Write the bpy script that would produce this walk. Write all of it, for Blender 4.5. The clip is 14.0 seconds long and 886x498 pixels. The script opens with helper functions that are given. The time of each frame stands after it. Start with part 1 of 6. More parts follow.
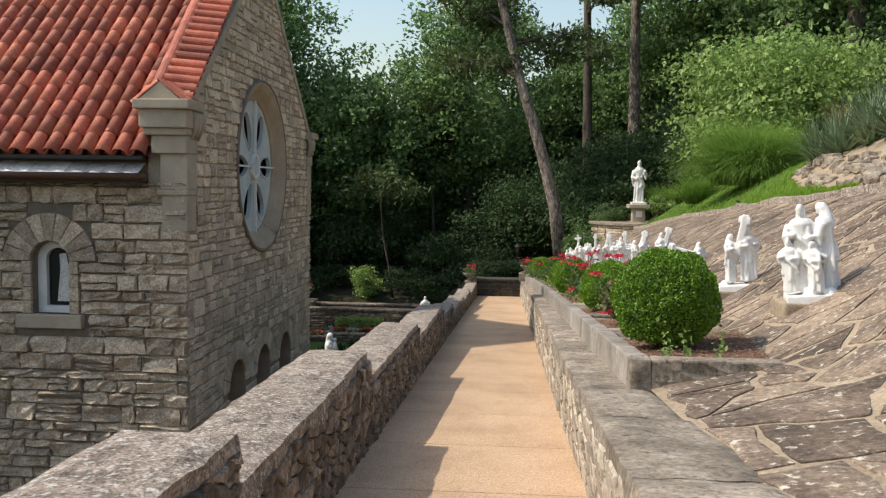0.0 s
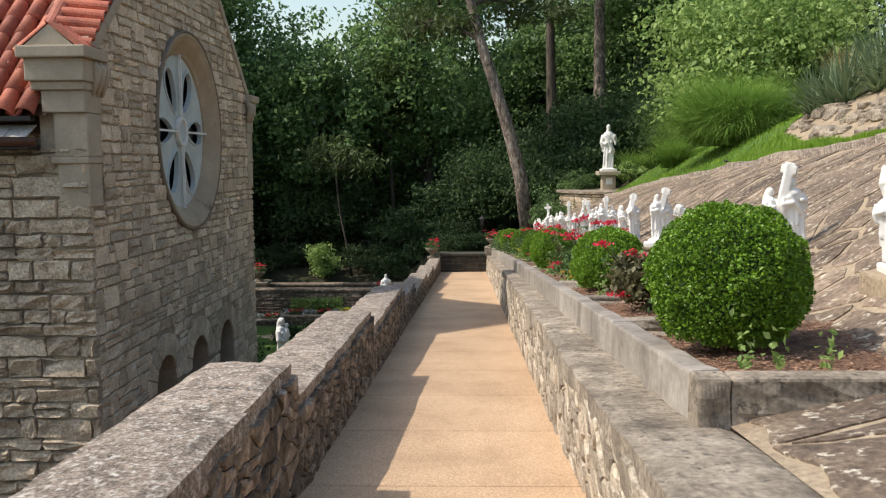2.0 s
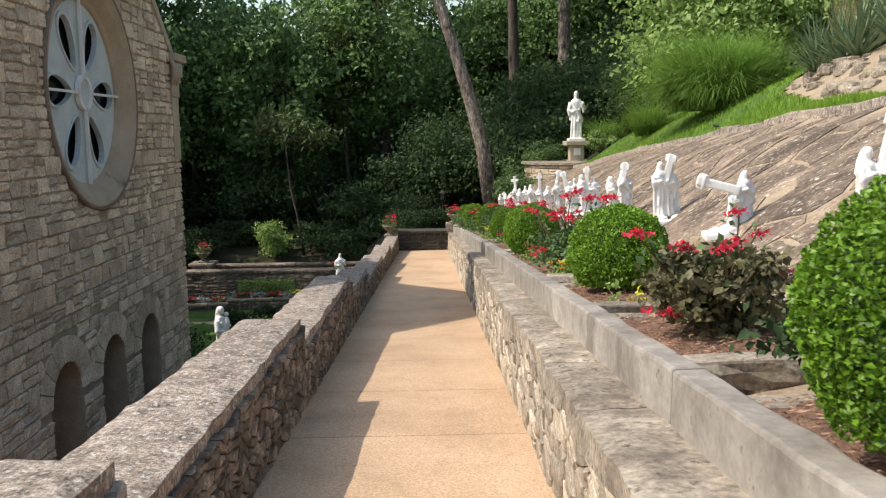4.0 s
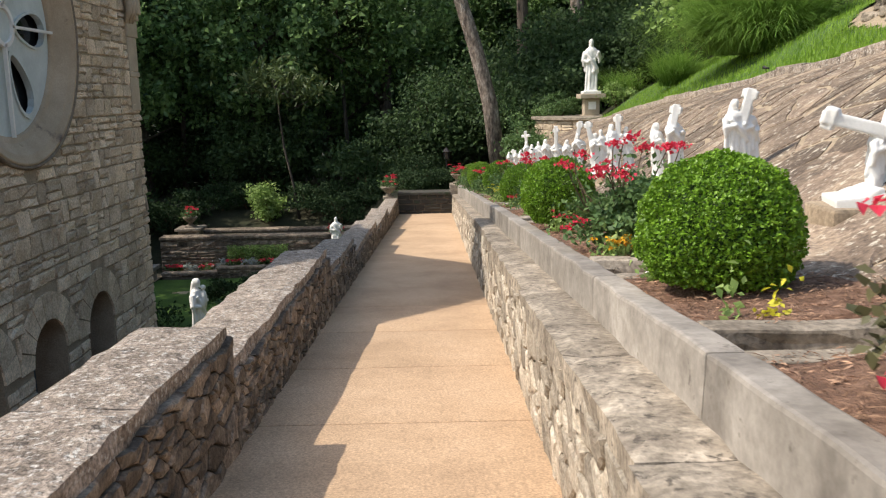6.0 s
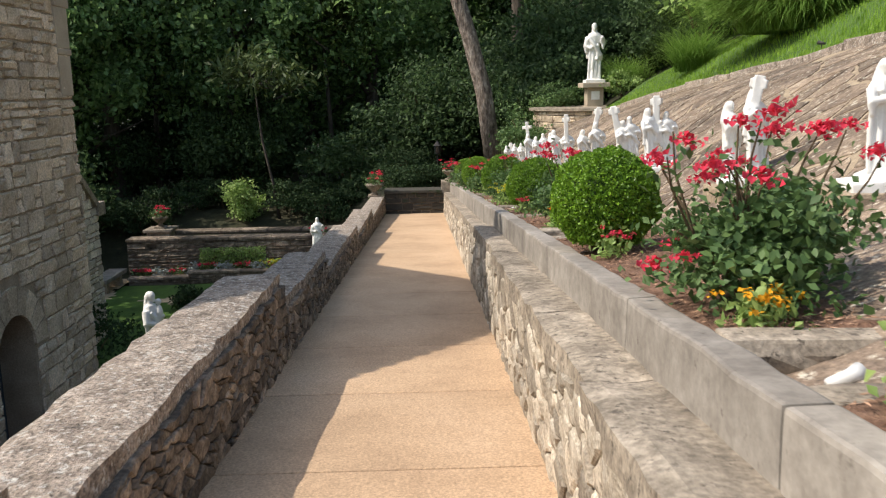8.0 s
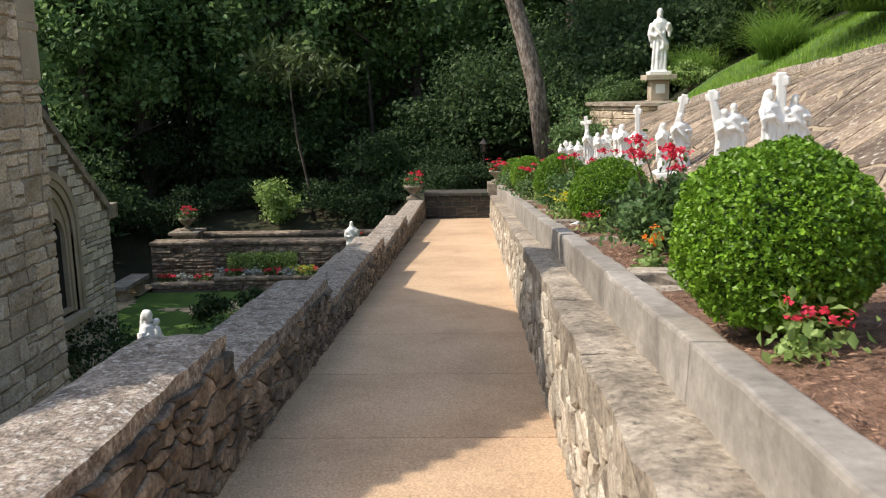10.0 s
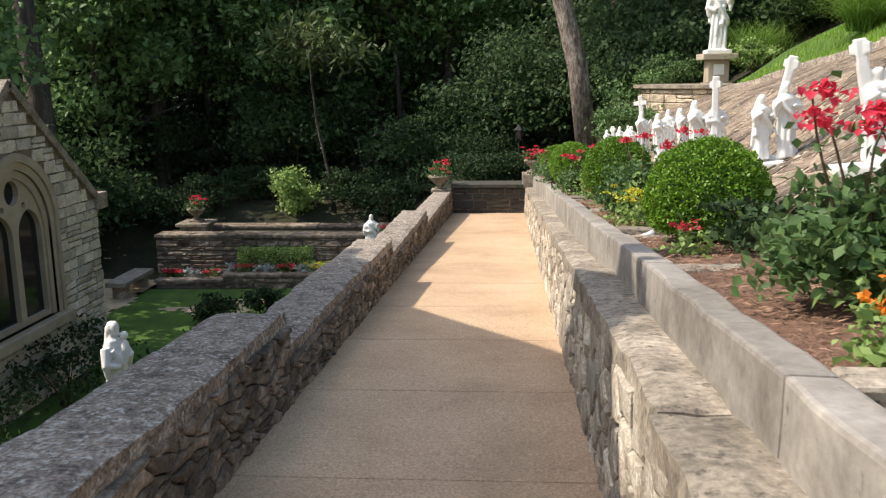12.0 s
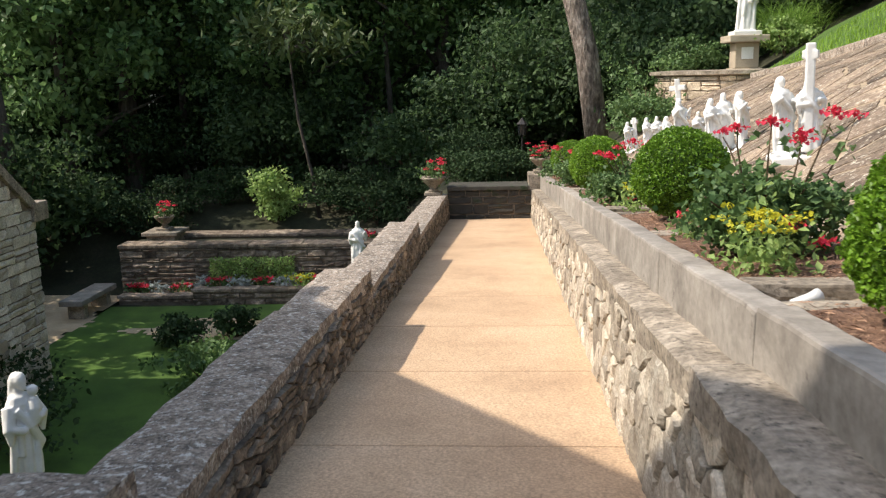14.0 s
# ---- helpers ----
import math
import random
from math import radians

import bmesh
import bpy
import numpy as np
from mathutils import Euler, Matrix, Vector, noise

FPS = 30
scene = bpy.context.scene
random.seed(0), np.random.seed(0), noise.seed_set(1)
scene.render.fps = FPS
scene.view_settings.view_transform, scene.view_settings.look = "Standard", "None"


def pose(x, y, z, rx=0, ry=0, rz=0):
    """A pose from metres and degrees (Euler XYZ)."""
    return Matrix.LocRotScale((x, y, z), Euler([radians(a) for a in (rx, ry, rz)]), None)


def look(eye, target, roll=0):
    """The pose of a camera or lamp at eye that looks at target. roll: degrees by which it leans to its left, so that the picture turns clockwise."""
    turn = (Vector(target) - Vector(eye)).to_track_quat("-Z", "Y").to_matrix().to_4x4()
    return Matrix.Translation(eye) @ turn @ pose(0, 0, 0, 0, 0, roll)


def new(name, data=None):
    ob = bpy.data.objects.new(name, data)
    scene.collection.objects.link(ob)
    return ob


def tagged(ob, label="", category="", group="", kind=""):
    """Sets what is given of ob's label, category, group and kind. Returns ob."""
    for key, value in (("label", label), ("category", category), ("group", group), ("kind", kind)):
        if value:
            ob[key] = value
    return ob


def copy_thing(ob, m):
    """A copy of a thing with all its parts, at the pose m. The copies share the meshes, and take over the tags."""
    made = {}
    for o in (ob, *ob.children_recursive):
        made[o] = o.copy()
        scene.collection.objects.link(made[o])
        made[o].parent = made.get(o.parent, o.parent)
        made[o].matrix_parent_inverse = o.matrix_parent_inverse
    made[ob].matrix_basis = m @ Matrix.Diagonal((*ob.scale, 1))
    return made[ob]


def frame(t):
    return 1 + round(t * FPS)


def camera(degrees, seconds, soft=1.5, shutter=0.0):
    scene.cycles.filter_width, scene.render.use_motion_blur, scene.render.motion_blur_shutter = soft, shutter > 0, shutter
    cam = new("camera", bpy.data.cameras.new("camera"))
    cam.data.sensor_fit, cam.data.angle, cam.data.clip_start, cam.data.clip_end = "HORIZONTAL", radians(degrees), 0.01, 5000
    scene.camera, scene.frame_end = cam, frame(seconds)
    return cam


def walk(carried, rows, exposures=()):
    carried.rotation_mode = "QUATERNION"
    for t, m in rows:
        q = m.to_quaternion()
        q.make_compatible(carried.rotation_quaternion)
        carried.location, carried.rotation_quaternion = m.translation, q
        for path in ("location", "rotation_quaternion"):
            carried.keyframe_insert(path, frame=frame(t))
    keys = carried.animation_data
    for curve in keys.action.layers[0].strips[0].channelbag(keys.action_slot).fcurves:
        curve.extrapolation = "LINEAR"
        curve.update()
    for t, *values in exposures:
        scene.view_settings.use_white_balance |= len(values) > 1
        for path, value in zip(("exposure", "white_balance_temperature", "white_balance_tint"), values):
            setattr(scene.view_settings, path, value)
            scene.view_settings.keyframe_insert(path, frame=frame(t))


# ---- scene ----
cam = camera(54.6, 14.0, 1.2, 0.25)
METRES, EYE, TILT, LEAN, TURN = 15.0, 1.51, 0.0, 0.0, 4.2
ROWS = [
    (0.0, 0.0, 0.0, 0.0, 0.06, -4.28, -0.82),
    (0.5, 0.0006, 0.0296, -0.0023, -1.18, -5.06, -0.52),
    (1.0, 0.0031, 0.0637, -0.0058, -1.16, -5.59, 0.12),
    (1.5, 0.001, 0.0958, -0.0095, -1.68, -6.08, 0.4),
    (2.0, 0.0035, 0.1285, -0.0135, -2.59, -5.91, 0.45),
    (2.5, 0.006, 0.1653, -0.0162, -2.47, -5.95, 0.22),
    (3.0, 0.0085, 0.1988, -0.0176, -3.74, -6.42, 0.62),
    (5.5, 0.0244, 0.3662, -0.032, -5.81, -9.59, 0.79),
    (6.0, 0.0299, 0.403, -0.0366, -4.98, -10.27, 1.09),
    (6.5, 0.0301, 0.4382, -0.0409, -4.67, -10.73, 1.35),
    (7.0, 0.0333, 0.4724, -0.0436, -5.0, -10.7, 1.2),
    (7.5, 0.0376, 0.5097, -0.0461, -4.48, -10.6, 1.2),
    (8.0, 0.04, 0.5465, -0.0486, -5.68, -10.59, 1.12),
    (8.5, 0.0434, 0.5847, -0.0519, -5.23, -10.33, 1.54),
    (11.0, 0.0669, 0.764, -0.0668, -0.39, -10.93, 0.83),
    (11.5, 0.069, 0.8013, -0.0713, 0.2, -11.05, 1.14),
    (12.0, 0.0721, 0.8389, -0.076, -0.04, -11.22, 0.74),
    (12.5, 0.0712, 0.8761, -0.0799, 0.04, -11.99, 0.75),
    (13.0, 0.0709, 0.9139, -0.0829, -0.71, -12.26, 0.64),
    (13.5, 0.0729, 0.9541, -0.085, -0.31, -11.78, 1.51),
    (14.0, 0.0715, 0.9913, -0.088, -0.49, -11.41, 1.36),
]
walk(cam, [(t, pose(0, 0, EYE, TILT, LEAN, TURN) @ pose(METRES * x, METRES * y, METRES * z, 90 + pitch, roll, yaw)) for t, x, y, z, yaw, pitch, roll in ROWS],
     exposures=[(0.0, 0.33), (2.5, 0.47), (5.0, 0.59), (8.0, 0.52), (11.0, 0.75), (14.0, 0.8)])

# ---- world, sun ----
SUN = Vector((0.62, 0.084, -0.73)).normalized()
world = bpy.data.worlds.new("sky")
scene.world = world
world.use_nodes = True
wn = world.node_tree.nodes
sky = wn.new("ShaderNodeTexSky")
sky.sky_type = "NISHITA"
sky.sun_disc = False
sky.sun_elevation = math.asin(-SUN.z)
sky.sun_rotation = math.atan2(-SUN.x, -SUN.y)
sky.air_density, sky.dust_density = 1.5, 2.3
world.node_tree.links.new(sky.outputs[0], wn["Background"].inputs[0])
wn["Background"].inputs[1].default_value = 0.15
sun = new("sun", bpy.data.lights.new("sun", "SUN"))
sun.data.energy, sun.data.angle, sun.data.color = 3.1, radians(0.5), (1.0, 0.92, 0.81)
sun.matrix_world = look((-20, 0, 25), Vector((-20, 0, 25)) + SUN)

# ---- small building helpers ----
def part(name, bm, material, parent, label="", smooth=False):
    """Links a bmesh, given in world places, as one mesh under parent."""
    me = bpy.data.meshes.new(name)
    bm.to_mesh(me)
    bm.free()
    return place(name, me, material, parent, label, smooth)


def place(name, me, material, parent=None, label="", smooth=False):
    ob = new(name, me)
    if material is not None and not me.materials:
        me.materials.append(material)
    if smooth:
        for p in me.polygons:
            p.use_smooth = True
    if parent is not None:
        ob.parent = parent
        base = parent.location if parent.parent is None else parent.location + parent.parent.location
        ob.location = -base
    if label:
        tagged(ob, label)
    return ob


def thing(name, base, label, category, group="", kind=""):
    ob = new(name)
    ob.location = base
    return tagged(ob, label, category, group, kind)


def solid(name, bm, material, label, category, group="", kind="", smooth=False):
    return tagged(part(name, bm, material, None, "", smooth), label, category, group, kind)


def box(bm, x0, x1, y0, y1, z0, z1, m=None, bevel=0.0):
    r = bmesh.ops.create_cube(bm, size=1)
    vs = r["verts"]
    for v in vs:
        v.co = Vector(((x0 + x1) / 2 + v.co.x * (x1 - x0), (y0 + y1) / 2 + v.co.y * (y1 - y0), (z0 + z1) / 2 + v.co.z * (z1 - z0)))
    if bevel:
        es = list({e for v in vs for e in v.link_edges})
        r = bmesh.ops.bevel(bm, geom=es, offset=bevel, segments=2, affect="EDGES", profile=0.6)
        vs = list({v for f in r["faces"] for v in f.verts} | {v for v in vs if v.is_valid})
    if m is not None:
        bmesh.ops.transform(bm, matrix=m, verts=vs)
    return vs


def tube(bm, pts, radii, seg=8, cap=True):
    pts = [Vector(p) for p in pts]
    rings = []
    for i, p in enumerate(pts):
        d = (pts[min(i + 1, len(pts) - 1)] - pts[max(i - 1, 0)]).normalized()
        a = d.cross(Vector((0.31, 0.2, 0.93)))
        if a.length < 0.1:
            a = d.cross(Vector((1, 0, 0)))
        a.normalize()
        b = d.cross(a)
        rings.append([bm.verts.new(p + (a * math.cos(k * math.tau / seg) + b * math.sin(k * math.tau / seg)) * radii[i]) for k in range(seg)])
    for r, s in zip(rings, rings[1:]):
        for k in range(seg):
            bm.faces.new((r[k], r[(k + 1) % seg], s[(k + 1) % seg], s[k]))
    if cap:
        bm.faces.new(rings[0][::-1])
        bm.faces.new(rings[-1])
    return rings


def lathe(bm, profile, centre=(0, 0, 0), seg=20, wave=None, sx=1.0, sy=1.0):
    cx, cy, cz = centre
    rings = []
    for r, z in profile:
        ring = []
        for k in range(seg):
            a = k * math.tau / seg
            q = r * (1 + (wave(a, z) if wave else 0))
            ring.append(bm.verts.new((cx + sx * q * math.cos(a), cy + sy * q * math.sin(a), cz + z)))
        rings.append(ring)
    for r, s in zip(rings, rings[1:]):
        for k in range(seg):
            bm.faces.new((r[k], r[(k + 1) % seg], s[(k + 1) % seg], s[k]))
    bm.faces.new(rings[0][::-1])
    bm.faces.new(rings[-1])


def ball(bm, c, r, sub=2):
    vs = bmesh.ops.create_icosphere(bm, subdivisions=sub, radius=1)["verts"]
    for v in vs:
        v.co = Vector((c[0] + v.co.x * r[0], c[1] + v.co.y * r[1], c[2] + v.co.z * r[2]))
    return vs


def plate(bm, outline, holes, depth, to_world):
    """A slab cut by holes: loops of (u, v), depth along the normal; to_world(u, v, n)."""
    loops = [outline, *holes]
    tmp = bmesh.new()
    edges = []
    for lp in loops:
        vs = [tmp.verts.new((u, v, 0)) for u, v in lp]
        edges += [tmp.edges.new((vs[i], vs[(i + 1) % len(vs)])) for i in range(len(vs))]
    bmesh.ops.triangle_fill(tmp, use_beauty=True, use_dissolve=False, edges=edges)
    tmp.verts.index_update()
    pts = [v.co.copy() for v in tmp.verts]
    tris = [[v.index for v in f.verts] for f in tmp.faces]
    tmp.free()
    front = [bm.verts.new(to_world(p.x, p.y, 0)) for p in pts]
    back = [bm.verts.new(to_world(p.x, p.y, -depth)) for p in pts]
    for t in tris:
        bm.faces.new([front[i] for i in t])
        bm.faces.new([back[i] for i in reversed(t)])
    s = 0
    for lp in loops:
        n = len(lp)
        for i in range(n):
            a, b = s + i, s + (i + 1) % n
            bm.faces.new((front[a], back[a], back[b], front[b]))
        s += n
    bmesh.ops.recalc_face_normals(bm, faces=bm.faces)


def circle(cu, cv, r, n=40, start=0.0):
    return [(cu + r * math.cos(start + k * math.tau / n), cv + r * math.sin(start + k * math.tau / n)) for k in range(n)]


def arch(cu, z0, spring, w, point=0.0, n=12):
    """An arched opening's loop; point > 0 gives a pointed head."""
    r = w / 2
    pts = [(cu - r, z0), (cu + r, z0)]
    if point:
        R = r + point
        top = math.acos(point / R)
        pts += [(cu + r - R + R * math.cos(top * k / n), spring + R * math.sin(top * k / n)) for k in range(n + 1)]
        pts += [(cu - r + R - R * math.cos(top * k / n), spring + R * math.sin(top * k / n)) for k in range(n - 1, -1, -1)]
    else:
        pts += [(cu + r * math.cos(math.pi * k / (2 * n)), spring + r * math.sin(math.pi * k / (2 * n))) for k in range(2 * n + 1)]
    return pts


def inside(loop, u, v):
    hit = False
    for i in range(len(loop)):
        (a, b), (c, d) = loop[i], loop[i - 1]
        if (b > v) != (d > v) and u < (c - a) * (v - b) / (d - b) + a:
            hit = not hit
    return hit


def voronoi(w, h, n, rng, aspect=1.0, relax=1):
    """Convex cells that fill the rectangle w by h; aspect stretches them along the width."""
    w2 = w / aspect
    pts = np.column_stack([rng.uniform(0, w2, n), rng.uniform(0, h, n)])
    cells = []
    for turn in range(relax + 1):
        cells = []
        for i in range(n):
            p = pts[i]
            poly = [(0, 0), (w2, 0), (w2, h), (0, h)]
            d2 = ((pts - p) ** 2).sum(1)
            for j in np.argsort(d2)[1:18]:
                q = pts[j]
                m, nn = (p + q) / 2, q - p
                out = []
                for k in range(len(poly)):
                    a, b = poly[k - 1], poly[k]
                    da = (a[0] - m[0]) * nn[0] + (a[1] - m[1]) * nn[1]
                    db = (b[0] - m[0]) * nn[0] + (b[1] - m[1]) * nn[1]
                    if (da <= 0) != (db <= 0):
                        s = da / (da - db)
                        out.append((a[0] + s * (b[0] - a[0]), a[1] + s * (b[1] - a[1])))
                    if db <= 0:
                        out.append(b)
                poly = out
                if len(poly) < 3:
                    break
            cells.append(poly)
        if turn < relax:
            pts = np.array([np.mean(c, axis=0) if len(c) > 2 else p for c, p in zip(cells, pts)])
    return [[(u * aspect, v) for u, v in c] for c in cells if len(c) > 2]


def inset(poly, gap):
    c = np.mean(poly, axis=0)
    out = []
    for p in poly:
        d = np.array(p) - c
        l = np.hypot(*d)
        out.append(tuple(c + d * max(0.25, 1 - gap / max(l, 1e-6))))
    return out


def cell_piece(poly, gap, lift, rng, bev=0.25, skew=0.12):
    """A stone from one cell: verts (u, v, n) and faces, with a worn edge and a slightly domed top."""
    outer, inner = inset(poly, gap), inset(poly, gap * 1.6 + bev * 0.08)
    n = len(poly)
    top = lift * rng.uniform(0.75, 1.1)
    tilt = rng.normal(0, skew, 2)
    c = np.mean(poly, axis=0)
    vs = [(u, v, -0.03) for u, v in outer] + [(u, v, top * 0.72) for u, v in outer]
    vs += [(u, v, top + tilt[0] * lift * (u - c[0]) * 3 + tilt[1] * lift * (v - c[1]) * 3 + rng.normal(0, lift * 0.06)) for u, v in inner]
    vs.append((c[0], c[1], top * 1.08))
    fs = []
    for k in range(n):
        m = (k + 1) % n
        fs += [(k, m, n + m, n + k), (n + k, n + m, 2 * n + m, 2 * n + k), (2 * n + k, 2 * n + m, 3 * n)]
    return vs, fs


def ragged(poly, rng, step=0.22, amount=0.03):
    """Breaks a cell's straight sides into uneven ones."""
    out = []
    for k in range(len(poly)):
        a, b = np.array(poly[k - 1]), np.array(poly[k])
        n = max(1, int(np.hypot(*(b - a)) / step))
        for i in range(n):
            p = a + (b - a) * i / n
            q = amount * noise.noise((p[0] * 4.1, p[1] * 4.1, 5.0)), amount * noise.noise((p[0] * 4.1, p[1] * 4.1, 17.0))
            out.append((p[0] + q[0], p[1] + q[1]))
    return out


def mesh_of(name, verts, faces):
    me = bpy.data.meshes.new(name)
    me.from_pydata([tuple(v) for v in verts], [], [tuple(f) for f in faces])
    me.update()
    return me


def pieces(name, made, material, parent, nearest, limit=300, label=""):
    """made: (key, verts, faces) in world places. The first by key become parts, the rest one joined mesh."""
    made = sorted(made, key=lambda m: nearest(m[0]))
    for key, vs, fs in made[:limit]:
        place(name, mesh_of(name, vs, fs), material, parent, label)
    allv, allf = [], []
    for key, vs, fs in made[limit:]:
        s = len(allv)
        allv += list(vs)
        allf += [tuple(i + s for i in f) for f in fs]
    if allv:
        tagged(place(name + "s_beyond", mesh_of(name, allv, allf), material, parent), kind="stuff")


def stone_block(w, h, d, rng, rough=1.0):
    """A rock-faced squared stone: (u, v, n) about its middle, n outward."""
    eu, ev = min(0.2, 0.016 / w), min(0.25, 0.016 / h)
    gu = [-0.5, -0.5 + eu, -0.17, 0.17, 0.5 - eu, 0.5]
    gv = [-0.5, -0.5 + ev, 0.0, 0.5 - ev, 0.5]
    nu, nv = 6, 5
    vs, fs = [], []
    slope = rng.normal(0, 0.16, 2) * rough
    for layer in (0, 1):
        for j in range(nv):
            for i in range(nu):
                u, v = gu[i] * w, gv[j] * h
                edge = i in (0, nu - 1) or j in (0, nv - 1)
                if layer == 0:
                    vs.append((u, v, -0.06))
                elif edge:
                    vs.append((u * (1 - 0.01 / w) + rng.normal(0, 0.006) * rough, v * (1 - 0.01 / h) + rng.normal(0, 0.006) * rough, d * rng.uniform(0.3, 0.65)))
                else:
                    vs.append((u + rng.normal(0, 0.03) * w, v + rng.normal(0, 0.06) * h * (j == 2), d * (0.85 + slope[0] * gu[i] * 2 + slope[1] * gv[j] * 2 + rng.uniform(-0.3, 0.3) * rough)))
    n = nu * nv
    for j in range(nv - 1):
        for i in range(nu - 1):
            a = n + j * nu + i
            fs.append((a, a + 1, a + nu + 1, a + nu))
    ring = [i for i in range(nu)] + [j * nu + nu - 1 for j in range(1, nv)] + [(nv - 1) * nu + i for i in range(nu - 2, -1, -1)] + [j * nu for j in range(nv - 2, 0, -1)]
    for k in range(len(ring)):
        a, b = ring[k], ring[(k + 1) % len(ring)]
        fs.append((a, b, n + b, n + a))
    return vs, fs


def courses(u0, u1, z0, z1, clear, rng, hs=(0.13, 0.26), ws=(0.22, 0.62), gap=0.014, split=0.3):
    """Random-length stones laid in courses where clear(u, z) holds."""
    out, z = [], z0
    while z < z1 - 0.05:
        h = min(rng.uniform(*hs), z1 - z)
        us = np.arange(u0, u1, 0.03)
        ok = [clear(u, z + h * 0.2) and clear(u, z + h * 0.8) for u in us]
        i = 0
        while i < len(us):
            if not ok[i]:
                i += 1
                continue
            j = i
            while j < len(us) and ok[j]:
                j += 1
            a, b = us[i], us[j - 1] + 0.03
            while b - a > 0.04:
                w = rng.uniform(*ws)
                if b - a - w < ws[0] * 0.6:
                    w = b - a
                if h > 0.19 and rng.random() < split:
                    hh = h * rng.uniform(0.4, 0.6)
                    out.append((a + w / 2, z + hh / 2, w - gap, hh - gap))
                    out.append((a + w / 2, z + hh + (h - hh) / 2, w - gap, h - hh - gap))
                else:
                    out.append((a + w / 2, z + h / 2, w - gap, h - gap))
                a += w
            i = j
        z += h
    return [s for s in out if s[2] > 0.03 and s[3] > 0.03]


def masonry(stones, to_world, depth, rng, rough=1.0):
    made = []
    for u, z, w, h in stones:
        vs, fs = stone_block(w, h, depth, rng, rough)
        made.append(((u, z), [to_world(u + a, z + b, n) for a, b, n in vs], fs))
    return made


# ---- materials ----
def shader(name):
    m = bpy.data.materials.new(name)
    m.use_nodes = True
    return m, m.node_tree.nodes, m.node_tree.links, m.node_tree.nodes["Principled BSDF"]


def mat(name, stops, scale=4.0, fine=45.0, rough=0.85, bump=0.4, vary=0.3, spots=None, metal=0.0, spec=0.4, stretch=(1, 1, 1), dist=0.02, spot_scale=9.0, spot_cut=0.62, grit=(0.7, 1.28)):
    """stops: colours from the dark to the light patches. spots: a colour for lichen or stains."""
    m, n, l, p = shader(name)
    geo = n.new("ShaderNodeNewGeometry")
    mp = n.new("ShaderNodeMapping")
    mp.inputs["Scale"].default_value = stretch
    l.new(geo.outputs["Position"], mp.inputs[0])
    a, b = n.new("ShaderNodeTexNoise"), n.new("ShaderNodeTexNoise")
    for t, s, d in ((a, scale, 6), (b, fine, 4)):
        t.inputs["Scale"].default_value, t.inputs["Detail"].default_value, t.inputs["Roughness"].default_value = s, d, 0.65
        l.new(mp.outputs[0], t.inputs["Vector"])
    ramp = n.new("ShaderNodeValToRGB")
    el = ramp.color_ramp.elements
    while len(el) < len(stops):
        el.new(0.5)
    for i, c in enumerate(stops):
        el[i].position = 0.3 + 0.4 * i / max(1, len(stops) - 1)
        el[i].color = (*c, 1)
    l.new(a.outputs["Fac"], ramp.inputs[0])
    info = n.new("ShaderNodeObjectInfo")
    add = n.new("ShaderNodeMath")
    add.operation = "ADD"
    l.new(info.outputs["Random"], add.inputs[0])
    l.new(geo.outputs["Random Per Island"], add.inputs[1])
    frac = n.new("ShaderNodeMath")
    frac.operation = "FRACT"
    l.new(add.outputs[0], frac.inputs[0])
    tone = n.new("ShaderNodeMapRange")
    tone.inputs["To Min"].default_value, tone.inputs["To Max"].default_value = 1 - vary, 1 + vary
    l.new(frac.outputs[0], tone.inputs["Value"])
    grain = n.new("ShaderNodeMapRange")
    grain.inputs["From Min"].default_value, grain.inputs["From Max"].default_value = 0.3, 0.7
    grain.inputs["To Min"].default_value, grain.inputs["To Max"].default_value = grit
    l.new(b.outputs["Fac"], grain.inputs["Value"])
    mul = n.new("ShaderNodeMath")
    mul.operation = "MULTIPLY"
    l.new(tone.outputs[0], mul.inputs[0])
    l.new(grain.outputs[0], mul.inputs[1])
    mix = n.new("ShaderNodeMix")
    mix.data_type, mix.blend_type = "RGBA", "MULTIPLY"
    mix.inputs["Factor"].default_value = 1
    l.new(ramp.outputs[0], mix.inputs["A"])
    l.new(mul.outputs[0], mix.inputs["B"])
    col = mix.outputs["Result"]
    if spots:
        sp = n.new("ShaderNodeTexNoise")
        sp.inputs["Scale"].default_value, sp.inputs["Detail"].default_value, sp.inputs["Roughness"].default_value = spot_scale, 8, 0.7
        l.new(geo.outputs["Position"], sp.inputs["Vector"])
        cut = n.new("ShaderNodeMapRange")
        cut.inputs["From Min"].default_value, cut.inputs["From Max"].default_value = spot_cut - 0.03, spot_cut + 0.05
        l.new(sp.outputs["Fac"], cut.inputs["Value"])
        mx = n.new("ShaderNodeMix")
        mx.data_type = "RGBA"
        l.new(cut.outputs[0], mx.inputs["Factor"])
        l.new(col, mx.inputs["A"])
        mx.inputs["B"].default_value = (*spots, 1)
        col = mx.outputs["Result"]
    l.new(col, p.inputs["Base Color"])
    p.inputs["Roughness"].default_value, p.inputs["Metallic"].default_value = rough, metal
    p.inputs["Specular IOR Level"].default_value = spec
    if bump:
        s = n.new("ShaderNodeMath")
        s.operation = "MULTIPLY_ADD"
        s.inputs[1].default_value = 0.5
        l.new(b.outputs["Fac"], s.inputs[0])
        l.new(a.outputs["Fac"], s.inputs[2])
        bp = n.new("ShaderNodeBump")
        bp.inputs["Strength"].default_value, bp.inputs["Distance"].default_value = bump, dist
        l.new(s.outputs[0], bp.inputs["Height"])
        l.new(bp.outputs[0], p.inputs["Normal"])
    return m


